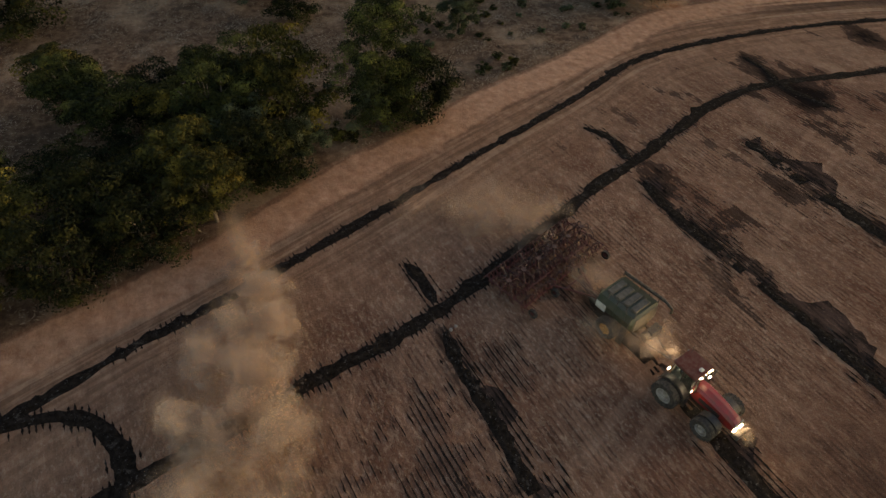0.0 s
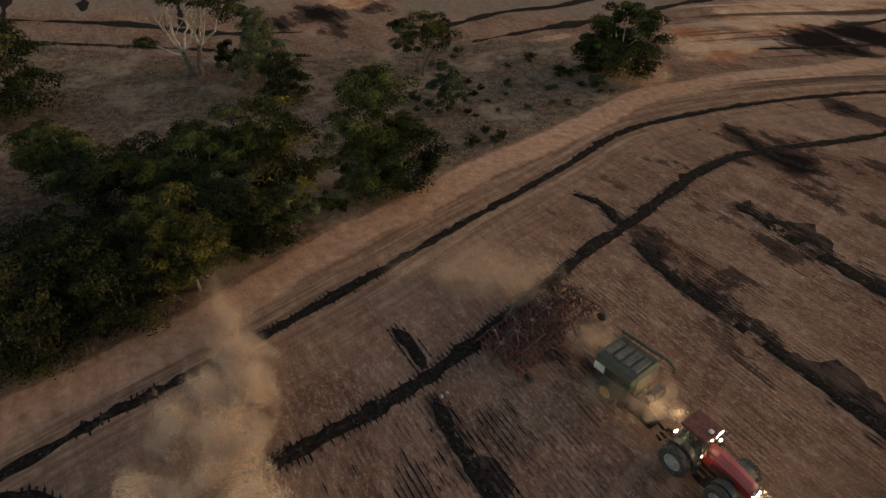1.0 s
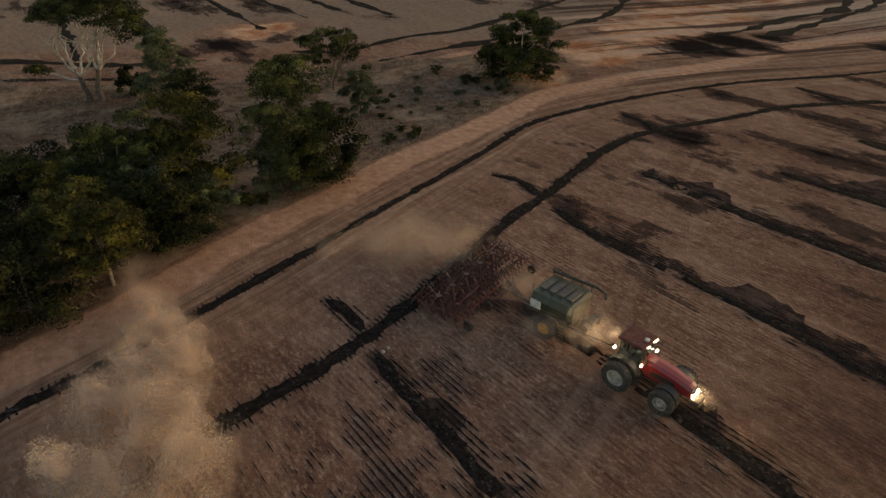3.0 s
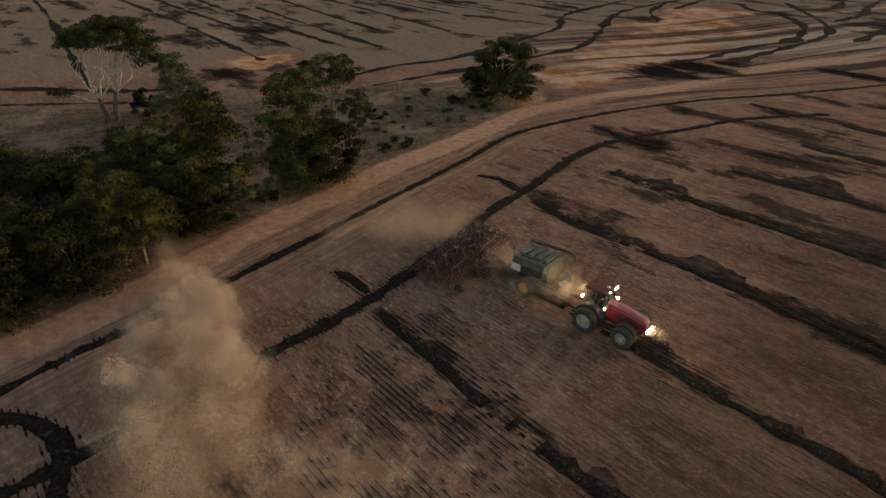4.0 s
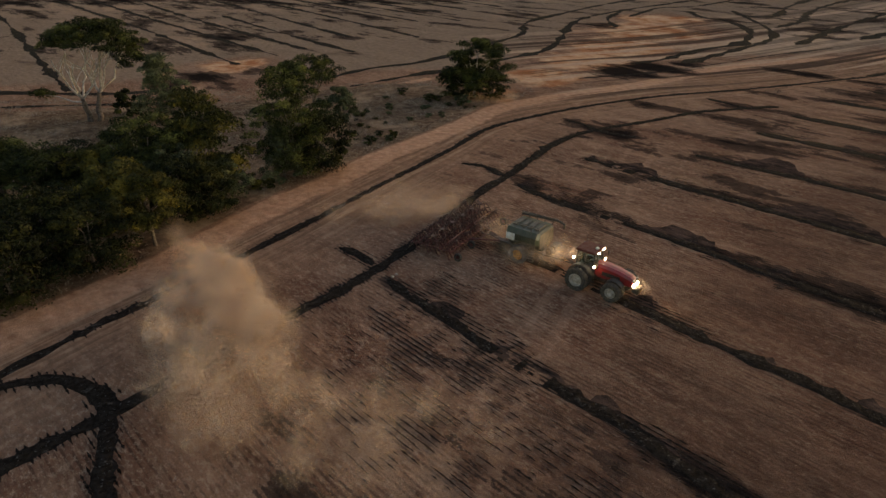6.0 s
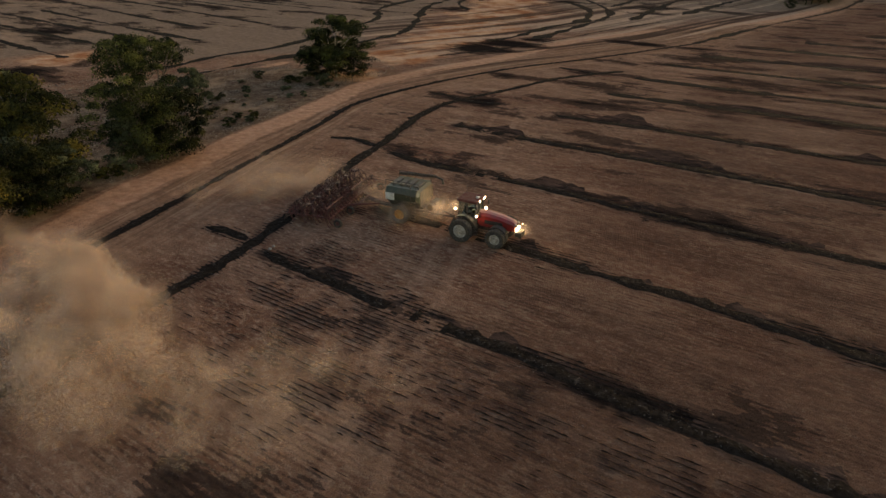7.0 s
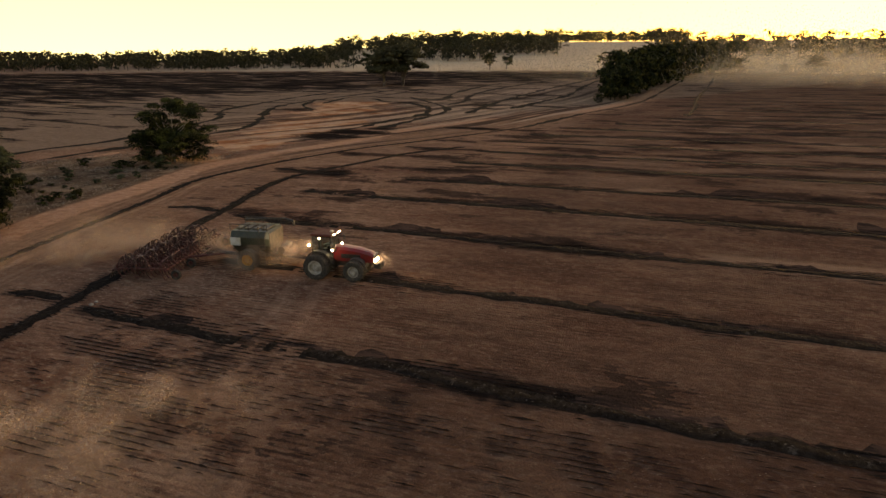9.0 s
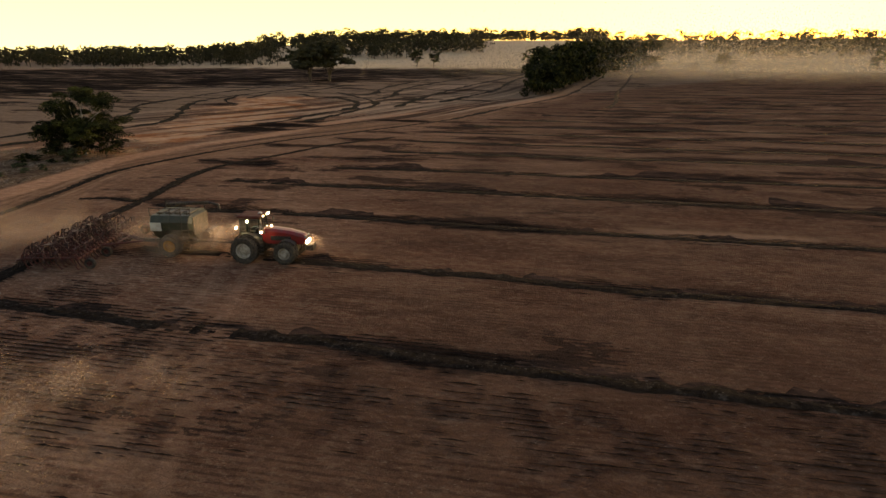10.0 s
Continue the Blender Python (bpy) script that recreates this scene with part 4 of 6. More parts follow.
#        meshes, x, y, width scale, height scale, label
TREES = [
    (TALL, -7.2, 25.2, 1.0, 1.0, "tall olive-green eucalypt at the edge of the dirt track"),
    (DENSE[0], -4.4, 25.8, 1.35, 1.25, "dense dark green bushy tree beside the dirt track"),
    (GREY[0], -8.6, 24.0, 1.10, 1.05, "grey-green leafy tree beside the dirt track"),
    (YELLOW[0], -16.8, 22.6, 1.5, 1.48, "yellow-tipped eucalypt in the thick tree belt"),
    (GREY[1], -14.2, 18.2, 1.05, 0.85, "grey-green leafy tree in the thick tree belt"),
    (DENSE[1], -17.6, 14.8, 1.25, 1.15, "dark green bushy tree at the edge of the track"),
    (YELLOW[1], -23.0, 13.8, 1.35, 1.10, "yellow-green eucalypt in the thick tree belt"),
    (BROAD[1], -22.0, 19.0, 1.30, 1.10, "olive-green eucalypt in the thick tree belt"),
    (BROAD[2], -26.0, 28.4, 0.95, 0.80, "olive-green eucalypt with slim stems over dry grass"),
    (DENSE[0], -27.0, 7.6, 1.35, 1.20, "dense dark green bushy tree beside the dirt track"),
    (DENSE[1], -28.4, 14.6, 1.20, 0.72, "dark green bushy tree in the thick tree belt"),
    (DENSE[0], -33.0, 12.4, 1.25, 0.75, "dense dark green bushy tree in the thick tree belt"),
    (FLAT, -36.0, 21.5, 1.25, 1.0, "flat-topped olive-green eucalypt with a bare lower trunk"),
    (YELLOW[0], -33.4, 4.6, 1.20, 1.00, "yellow-tipped eucalypt beside the dirt track"),
    (YELLOW[1], -40.6, 26.6, 1.25, 0.95, "yellow-green eucalypt over dry grass"),
    (BROAD[2], -41.0, 11.0, 1.40, 1.15, "olive-green eucalypt in the thick tree belt"),
    (DENSE[1], -39.0, 2.0, 1.35, 1.15, "dark green bushy tree beside the dirt track"),
    (DENSE[0], -47.0, -4.0, 1.40, 1.20, "dense dark green bushy tree beside the dirt track"),
    (BROAD[0], -50.0, 16.0, 1.40, 1.15, "olive-green eucalypt in the thick tree belt"),
    (DENSE[1], -53.5, 40.5, 2.00, 1.95, "large dark green eucalypt over dry grass"),
    (DENSE[0], -60.0, 30.0, 1.80, 1.60, "large dark green eucalypt over dry grass"),
    (DENSE[0], -15.6, 15.6, 1.15, 1.00, "dark green bushy tree at the edge of the track"),
    (YELLOW[1], -19.6, 9.6, 1.20, 1.10, "yellow-green eucalypt beside the dirt track"),
    (DENSE[1], -23.4, 5.6, 1.20, 1.05, "dense dark green bushy tree beside the dirt track"),
    (DENSE[0], -28.0, 1.8, 1.25, 1.10, "dark green bushy tree at the edge of the track"),
    (YELLOW[0], -32.6, -2.0, 1.15, 0.95, "yellow-tipped eucalypt beside the dirt track"),
    (DENSE[1], -37.4, -6.4, 1.30, 1.10, "dense dark green bushy tree beside the dirt track"),
    (DENSE[0], -42.0, -11.0, 1.25, 1.10, "dark green bushy tree at the edge of the track"),
    (DENSE[1], -22.6, 23.0, 1.35, 1.20, "dark green bushy tree in the thick tree belt"),
    (GREY[1], -19.0, 18.0, 1.45, 1.25, "grey-green leafy tree in the thick tree belt"),
    (BROAD[0], -37.4, 8.0, 1.30, 0.80, "olive-green eucalypt in the thick tree belt"),
    (BROAD[1], -22.0, 27.4, 1.15, 0.90, "olive-green eucalypt in the thick tree belt"),
    (DENSE[0], -29.5, 24.4, 1.30, 0.95, "dense dark green bushy tree in the thick tree belt"),
    (YELLOW[1], -26.2, 20.6, 1.20, 1.00, "yellow-green eucalypt in the thick tree belt"),
    (BROAD[0], -31.5, 18.8, 1.30, 0.95, "olive-green eucalypt in the thick tree belt"),
    (GUM, -36.8, 54.8, 1.45, 1.28, "half-dead gum with bare white limbs and a green top"),
    (BELL, -26.2, 52.4, 1.05, 1.0, "grey-green conical tree over dry grass"),
    (DENSE[1], -21.6, 46.6, 1.10, 1.05, "dark green bushy tree over dry grass"),
    (SHRUB[0], -32.8, 57.5, 2.2, 2.4, "small dark bush on dry grass"),
    (PARASOL, -4.8, 55.8, 1.0, 1.0, "umbrella-shaped eucalypt with slim pale stems"),
    (GREY[1], -0.8, 44.2, 1.0, 1.12, "small grey-green tree beside the bush track"),
    (LONE, 22.4, 57.4, 1.5, 1.28, "broad bushy eucalypt standing alone by the headland"),
    (DENSE[1], 19.6, 57.6, 1.25, 0.95, "low dense dark bush against the lone eucalypt"),
    (DENSE[0], 25.0, 56.8, 1.15, 0.85, "low dense dark bush against the lone eucalypt"),
]
for k, (meshes, x, y, s, h, label) in enumerate(TREES):
    tree(meshes, x, y, (s, s, h), 0.0 if meshes is GUM else 1.3 * k, label, group="trees of the bush")
rng = np.random.default_rng(5)
edge_in = smooth_line(TRACK_EDGE[3:13], 1.0)
for k in range(44):
    p = edge_in[rng.integers(0, len(edge_in))] + np.array([-0.7, 0.7]) * (1.5 + 18 * rng.random() ** 1.5)
    s = 0.35 + 0.75 * rng.random() if k < 40 else 1.3
    tree(SHRUB[k % 3], p[0], p[1], (s, s, s * (0.6 + 0.4 * rng.random())), 6 * rng.random(), "low dry-leaved shrub on the bush floor", "shrub", "shrubs of the bush")
for k in range(30):
    p = edge_in[rng.integers(len(edge_in) // 2, len(edge_in))] + np.array([-0.7, 0.7]) * (1.0 + 26 * rng.random())
    s = 0.25 + 0.5 * rng.random()
    tree(SHRUB[k % 3], p[0], p[1], (s * 1.3, s * 1.3, s * 0.7), 6 * rng.random(), "low dry-leaved shrub on the bush floor", "shrub", "shrubs of the bush")

# ---- far woods ----
def wood(name, spots, seed, label, lobes=6, per=9, leaf=0.12, leaf_mat=None):
    """Many trees too far off to count: trunk and leafy lobes each, in one mesh."""
    rng = np.random.default_rng(seed)
    pieces = []
    for x, y, h in spots:
        z = float(terrain(x, y))
        c = np.column_stack([x + rng.normal(size=lobes) * h * 0.22, y + rng.normal(size=lobes) * h * 0.22, z + h * (0.12 + 0.76 * rng.random(lobes))])
        pieces.append(leaves(rng, c, h * (0.17 + 0.13 * rng.random(lobes)), per, h * leaf))
        pieces.append(tube([(x, y, z - 0.3), (x, y, z + h * 0.35), (x + 0.3, y, z + h * 0.7)], [h * 0.022, h * 0.018, h * 0.008], 4))
    return tagged(new(name, mesh_of(name, *gather(pieces), leaf_mat or LEAF_FAR_HAZY)), label, "woodland", kind="stuff")


def ring(az, r):
    return r * math.sin(radians(az)), -20 + r * math.cos(radians(az))


rng = np.random.default_rng(9)
spots = []
for k in range(1000):
    az = rng.uniform(-6, 100)
    if az > 60:
        r = rng.uniform(650, 800)
    elif az > 30:
        r = rng.uniform(760, 960)
    else:
        r = rng.uniform(600, 720)
    if 50.5 < az < 58 and r < 930:
        continue
    spots.append((*ring(az, r), rng.uniform(11, 19) if az > 32 else rng.uniform(10, 16) + 0.2 * max(0, az - 10)))
for k in range(420):
    az = rng.uniform(29.5, 50.5)
    if not 31.5 < az < 34:
        spots.append((*ring(az, rng.uniform(640 if az < 44 else 700, 860)), rng.uniform(10, 17)))
for k in range(110):
    spots.append((*ring(rng.uniform(2, 32), rng.uniform(560, 600)), rng.uniform(8, 13)))
for k in range(170):
    spots.append((*ring(rng.uniform(49, 61), rng.uniform(930, 1010)), rng.uniform(10, 17)))
wood("far_wood", spots, 21, "dark distant eucalypt wood along the hill crest", 7, 12, 0.086)
spots = []
for k in range(95):
    u = rng.random()
    az, r = np.interp(u, (0, 0.15, 0.4, 0.8, 1), (58.7, 58.9, 60.4, 62.3, 65.2)), np.interp(u, (0, 0.15, 0.4, 0.8, 1), (207, 262, 363, 500, 535))
    spots.append((*ring(az + rng.uniform(-0.6, 1.1), r + rng.uniform(-6, 10)), np.interp(u, (0, 0.15, 0.4, 1), (9, 16, 21, 22)) * rng.uniform(0.7, 1.1)))
wood("middle_wood", spots, 22, "dark strip of eucalypts at the end of the headland", 12, 48, 0.068, LEAF_DARK)
for az, r, s, label in ((35.4, 304, 2.5, "dark spreading eucalypt in the far field"), (37.2, 309, 2.9, "dark spreading eucalypt in the far field"), (44.6, 548, 2.1, "dark eucalypt on the far field edge"), (46.2, 552, 1.9, "dark eucalypt on the far field edge"),
                        (55.0, 554, 1.8, "dark eucalypt on the far field edge"), (57.6, 204, 0.55, "small dark bush at the end of the headland"), (66.4, 533, 0.95, "round dark bush on the pale far field"),
                        (69.6, 537, 0.95, "round dark bush on the pale far field"), (71.8, 533, 1.7, "spreading eucalypt on the pale far field"), (82.6, 531, 1.7, "dark eucalypt on the far field edge"),
                        (33.0, 575, 1.9, "dark eucalypt on the far field edge")):
    x, y = ring(az, r)
    kind = DENSE[0] if s < 1 else (SPREADING if int(az) in (35, 37, 71) else BROAD[int(az) % 3])
    broad = 1.3 if kind is SPREADING else 1.0
    tree(kind, x, y, (s * broad, s * broad, s), az, label, group="far trees")

# ---- dust: grains hanging in the air ----
def puff_stuff(name, puffs, seed, grain, per_area, label):
    """Loose dust grains in billows. Each billow: centre, radius, density."""
    rng = np.random.default_rng(seed)
    pts = []
    for cx, cy, cz, r, dens in puffs:
        lobes = 30
        d = rng.normal(size=(lobes, 3))
        d /= np.linalg.norm(d, axis=1)[:, None]
        c = np.array([cx, cy, cz]) + d * (r * 0.9 * rng.random(lobes) ** 0.6)[:, None] * np.array([1, 1, 0.65])
        lr = r * (0.12 + 0.30 * rng.random(lobes) ** 1.5)
        n = int(dens * per_area * r * r)
        which = rng.choice(lobes, n, p=lr**2 / (lr**2).sum())
        q = rng.normal(size=(n, 3))
        q /= np.linalg.norm(q, axis=1)[:, None]
        haze_of = np.where(rng.random(n) < 0.30, 1.9, 1.0)
        p = c[which] + q * (lr[which] * rng.random(n) ** 0.38 * haze_of)[:, None]
        p += 0.10 * r * np.sin(p[:, [1, 2, 0]] * (4.5 / r) + cx) + 0.04 * r * np.sin(p[:, [2, 0, 1]] * (13.0 / r) + cy)
        p[:, 2] = np.abs(p[:, 2])
        pts.append(p[p[:, 2] > 0.05])
    p = np.vstack(pts)
    return grains(name, p, np.full(len(p), grain), rng, label)


def grains(name, p, size, rng, label, material=None):
    """One small flake at each point."""
    n = len(p)
    a, b = rng.normal(size=(n, 3)), rng.normal(size=(n, 3))
    a /= np.linalg.norm(a, axis=1)[:, None]
    b = np.cross(a, b)
    b /= np.linalg.norm(b, axis=1)[:, None]
    g = (size * (0.6 + 0.8 * rng.random(n)))[:, None]
    v = np.stack([p + a * g, p - a * g * 0.5 + b * g * 0.87, p - a * g * 0.5 - b * g * 0.87], 1).reshape(-1, 3)
    ob = new(name, mesh_of(name, v, np.arange(3 * n).reshape(-1, 3), material or DUST))
    return tagged(ob, label, "dust", kind="stuff")


def dust_material(name, color, body):
    """Thin dust: each flake stops only a part of the light."""
    g = Net(name)
    g.done(color, 1.0, spec=0.0)
    t = g.n.new("ShaderNodeBsdfTranslucent")
    t.inputs["Color"].default_value = (*color, 1)
    mixer = g.n.new("ShaderNodeMixShader")
    mixer.inputs[0].default_value = 0.5
    g.l.new(g.p.outputs[0], mixer.inputs[1]), g.l.new(t.outputs[0], mixer.inputs[2])
    clear = g.n.new("ShaderNodeBsdfTransparent")
    sheer = g.n.new("ShaderNodeMixShader")
    sheer.inputs[0].default_value = body
    g.l.new(clear.outputs[0], sheer.inputs[1]), g.l.new(mixer.outputs[0], sheer.inputs[2])
    g.l.new(sheer.outputs[0], g.n["Material Output"].inputs["Surface"])
    return g.m


DUST = dust_material("airborne_dust", (0.57, 0.44, 0.34), 0.35)
# paler, golden copy of DUST: haze and sun glare put into the colour
GLARE_HAZE = dust_material("gold_glare_haze", (0.74, 0.62, 0.45), 0.25)
puff_stuff("dust_cloud", [(-15.6, 4.6, 1.2, 2.0, 0.6), (-13.6, 1.4, 1.6, 2.4, 0.85), (-12.4, -2.2, 2.1, 2.8, 1.0), (-14.6, -5.2, 2.2, 2.6, 0.7), (-11.2, -6.4, 2.6, 3.0, 0.95), (-13.6, -9.6, 2.4, 3.0, 0.8),
                          (-9.6, -10.6, 2.4, 3.0, 0.8)],
           31, 0.044, 5800, "tan dust billowing over the headland")
puff_stuff("dust_cloud", [(-12.6, -13.6, 2.4, 3.0, 0.50), (-8.2, -14.4, 2.6, 2.8, 0.42), (-10.8, -17.2, 2.2, 2.8, 0.28), (-5.4, -16.0, 1.6, 2.4, 0.22), (-7.2, -19.2, 1.7, 2.6, 0.12), (-2.4, -15.8, 1.2, 2.2, 0.15), (0.6, -17.0, 1.1, 2.0, 0.12)],
           34, 0.032, 9000, "thinning tan dust low over the burnt rows")
puff_stuff("dust_drift", [(-2.8, -18.6, 1.2, 2.4, 0.12), (-4.2, -21.0, 1.0, 2.6, 0.08), (-16.6, 7.2, 1.0, 2.4, 0.3), (2.6, -19.4, 1.0, 2.2, 0.07)],
           33, 0.024, 13000, "thin tan dust drifting low over the stubble")
# flakes added low round the sun's bearing to imitate its glare and haze
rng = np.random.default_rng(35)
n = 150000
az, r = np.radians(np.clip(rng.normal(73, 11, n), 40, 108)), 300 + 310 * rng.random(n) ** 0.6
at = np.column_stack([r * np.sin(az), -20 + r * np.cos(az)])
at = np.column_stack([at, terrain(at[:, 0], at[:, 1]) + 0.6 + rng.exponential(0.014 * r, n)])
grains("sun_glare_haze", at, 0.0010 * r, rng, "golden flakes added as a veil of haze and sun glare", GLARE_HAZE)
puff_stuff("dust_trail", [(-3.0, 12.0, 0.9, 3.4, 0.07), (1.0, 11.5, 1.0, 3.4, 0.20), (4.5, 11.6, 1.1, 3.2, 0.26), (7.6, 11.4, 1.0, 2.8, 0.24), (2.8, 9.6, 0.8, 2.6, 0.16), (6.4, 8.6, 0.9, 2.4, 0.2)],
           32, 0.027, 9500, "thin pale dust hanging behind the seeder")
# dust round the cart; small puffs at rear and nose lamps added as halos
puff_stuff("dust_trail", [(10.6, 5.2, 0.9, 2.2, 0.14), (12.2, 2.6, 1.0, 2.0, 0.22), (14.2, -0.8, 1.2, 1.6, 0.7), (13.6, -1.6, 1.1, 1.6, 0.55), (11.8, 0.2, 1.0, 2.0, 0.6), (12.6, 1.4, 1.6, 1.8, 0.55), (10.4, 4.0, 1.3, 1.8, 0.3), (15.0, -2.6, 1.7, 1.0, 0.5), (18.2, -7.8, 1.2, 0.9, 0.22), (17.0, -5.6, 0.6, 1.5, 0.12)],
           36, 0.016, 22000, "fine lamp-lit dust round the cart and tractor, with puffs as lamp halos")


# ---- litter: straw on the stubble, tufts of dry grass in the bush ----
def strewn(name, count, seed, spot, long, wide, lift, aligned, material, label):
    rng = np.random.default_rng(seed)
    p = spot(rng, count)
    n = len(p)
    a = rng.normal(0, 0.35, n) + math.atan2(ROW.y, ROW.x) if aligned else rng.uniform(0, 6.283, n)
    d = np.column_stack([np.cos(a), np.sin(a)])
    q = np.column_stack([-d[:, 1], d[:, 0]])
    ln, wd = (long * (0.4 + rng.random(n)))[:, None], (wide * (0.5 + rng.random(n)))[:, None]
    z = terrain(p[:, 0], p[:, 1])[:, None]
    up = lift * rng.random(n)[:, None]
    v = np.stack([np.hstack([p - d * ln, z + 0.02]), np.hstack([p - q * wd, z + 0.03 + up * 0.3]), np.hstack([p + d * ln, z + 0.03 + up]), np.hstack([p + q * wd, z + 0.03 + up * 0.3])], 1)
    return tagged(new(name, mesh_of(name, v.reshape(-1, 3), np.arange(4 * n).reshape(-1, 4), material)), label, "litter", kind="stuff")


def on_field(rng, n):
    p = np.column_stack([rng.uniform(-25, 62, n), rng.uniform(-42, 45, n)])
    keep = (side_of(p[:, 0], p[:, 1], inner_line) < -1.2) & (np.sin(p[:, 0] * 0.9 + 2 * np.sin(p[:, 1] * 0.35)) + rng.normal(0, 0.8, n) > 0.2)
    return p[keep]


def on_bush(rng, n):
    p = np.column_stack([rng.uniform(-70, 34, n), rng.uniform(-10, 72, n)])
    off = side_of(p[:, 0], p[:, 1], edge_line)
    clump = np.sin(p[:, 0] * 0.7 + np.sin(p[:, 1] * 0.5)) * np.sin(p[:, 1] * 0.8)
    return p[(off > 0.6) & (clump + rng.normal(0, 0.5, n) > 0.25)]


STRAW = plain("bleached_straw", (0.12, 0.08, 0.06), (0.20, 0.15, 0.11), 2, 0.9, bump=0)
strewn("straw_litter", 30000, 41, on_field, 0.07, 0.014, 0.03, True, STRAW, "bleached straw scattered over the stubble")
strewn("dry_grass", 130000, 42, on_bush, 0.22, 0.05, 0.28, False, DRY, "dry grass tufts on the bush floor")


def stone(x, y, size, seed, label):
    rng = np.random.default_rng(seed)
    bm = bmesh.new()
    bmesh.ops.create_icosphere(bm, subdivisions=2, radius=size)
    for v in bm.verts:
        v.co *= 1 + 0.22 * noise.noise(v.co * (1.6 / size) + Vector((seed, 0, 0)))
        v.co.z *= 0.6
    me = bpy.data.meshes.new("stone")
    bm.to_mesh(me)
    bm.free()
    me.materials.append(STONE)
    ob = new("stone", me)
    ob.location = (x, y, float(terrain(x, y)) + size * 0.35)
    return tagged(ob, label, "stone")


STONE = plain("pale_limestone", (0.17, 0.14, 0.115), (0.28, 0.24, 0.20), 5, 0.9, bump=0.5, dist=0.03)
stone(0.45, -0.35, 0.16, 3, "pale stone where two burnt rows meet")
stone(0.8, 0.0, 0.13, 5, "small pale stone beside the burnt row")

# ---- machine parts: shaping tools ----
def part(name, bm, material, parent, label="", smooth=False):
    """Links a bmesh, or a ready mesh, as one mesh object under a thing or a part."""
    if isinstance(bm, bmesh.types.BMesh):
        me = bpy.data.meshes.new(name)
        bmesh.ops.recalc_face_normals(bm, faces=bm.faces)
        bm.to_mesh(me)
        bm.free()
        me.materials.append(material)
    else:
        me = bm
    if smooth:
        me.polygons.foreach_set("use_smooth", [True] * len(me.polygons))
    ob = new(name, me)
    ob.parent = parent
    return tagged(ob, label) if label else ob


def box(bm, c, s, bevel=0.02, turn=None):
    made = bmesh.ops.create_cube(bm, size=1.0, matrix=Matrix.Translation(c) @ (turn or Matrix()) @ Matrix.Diagonal((*s, 1)))
    if bevel:
        edges = list({e for v in made["verts"] for e in v.link_edges})
        bmesh.ops.bevel(bm, geom=edges, offset=bevel, segments=1, affect="EDGES")
    return bm


def rod(bm, a, b, r, sides=10, r2=None):
    a, b = Vector(a), Vector(b)
    m = Matrix.Translation((a + b) / 2) @ (b - a).to_track_quat("Z", "Y").to_matrix().to_4x4()
    bmesh.ops.create_cone(bm, cap_ends=True, segments=sides, radius1=r, radius2=r if r2 is None else r2, depth=(b - a).length, matrix=m)
    return bm


def bent(bm, pts, r, sides=7):
    v, f = tube(smooth_line3(pts), np.full(len(smooth_line3(pts)), r), sides)
    vs = [bm.verts.new(p) for p in v]
    for q in f:
        bm.faces.new([vs[i] for i in q])
    return bm


def smooth_line3(pts, n=5):
    p = np.array(pts, float)
    p = np.vstack([2 * p[0] - p[1], p, 2 * p[-1] - p[-2]])
    out = []
    for a, b, c, d in zip(p, p[1:], p[2:], p[3:]):
        u = np.linspace(0, 1, n, endpoint=False)[:, None]
        out.append(0.5 * (2 * b + (c - a) * u + (2 * a - 5 * b + 4 * c - d) * u**2 + (3 * b - a - 3 * c + d) * u**3))
    return np.vstack(out + [p[-2:-1]])


def lathe(bm, profile, sides=28, close=False):
    """Turns a profile of (radius, y) about the y axis."""
    rings = []
    for r, y in profile:
        rings.append([bm.verts.new((r * math.cos(2 * math.pi * k / sides), y, r * math.sin(2 * math.pi * k / sides))) for k in range(sides)])
    pairs = list(zip(rings, rings[1:])) + ([(rings[-1], rings[0])] if close else [])
    for a, b in pairs:
        for k in range(sides):
            bm.faces.new((a[k], a[(k + 1) % sides], b[(k + 1) % sides], b[k]))
    return bm


def sweep_shape(bm, outline, y0, y1, pinch=1.0):
    """A side outline of (x, z) pulled from y0 to y1."""
    a = [bm.verts.new((x, y0, z)) for x, z in outline]
    b = [bm.verts.new((x, y1 * pinch + y0 * (1 - pinch) if pinch != 1 else y1, z)) for x, z in outline]
    n = len(a)
    bm.faces.new(a), bm.faces.new(b[::-1])
    for k in range(n):
        bm.faces.new((a[k], a[(k + 1) % n], b[(k + 1) % n], b[k]))
    return bm


def tyre_mesh(radius, width, lugs, rim):
    bm = bmesh.new()
    h = width / 2
    lathe(bm, [(rim, -h * 0.8), (rim + (radius - rim) * 0.5, -h), (radius * 0.95, -h * 0.92), (radius * 0.965, -h * 0.5), (radius * 0.97, 0), (radius * 0.965, h * 0.5),
               (radius * 0.95, h * 0.92), (rim + (radius - rim) * 0.5, h), (rim, h * 0.8)], 32, True)
    for k in range(lugs):
        for side in (-1, 1):
            a = 2 * math.pi * (k + (0.5 if side > 0 else 0)) / lugs
            m = Matrix.Rotation(-a, 4, "Y") @ Matrix.Translation((radius * 0.965, side * h * 0.5, 0)) @ Matrix.Rotation(side * 0.75, 4, "X")
            bmesh.ops.create_cube(bm, size=1, matrix=m @ Matrix.Diagonal((radius * 0.08, h * 1.15, 0.07, 1)))
    me = bpy.data.meshes.new("tyre")
    bmesh.ops.recalc_face_normals(bm, faces=bm.faces)
    bm.to_mesh(me)
    bm.free()
    me.materials.append(RUBBER)
    return me


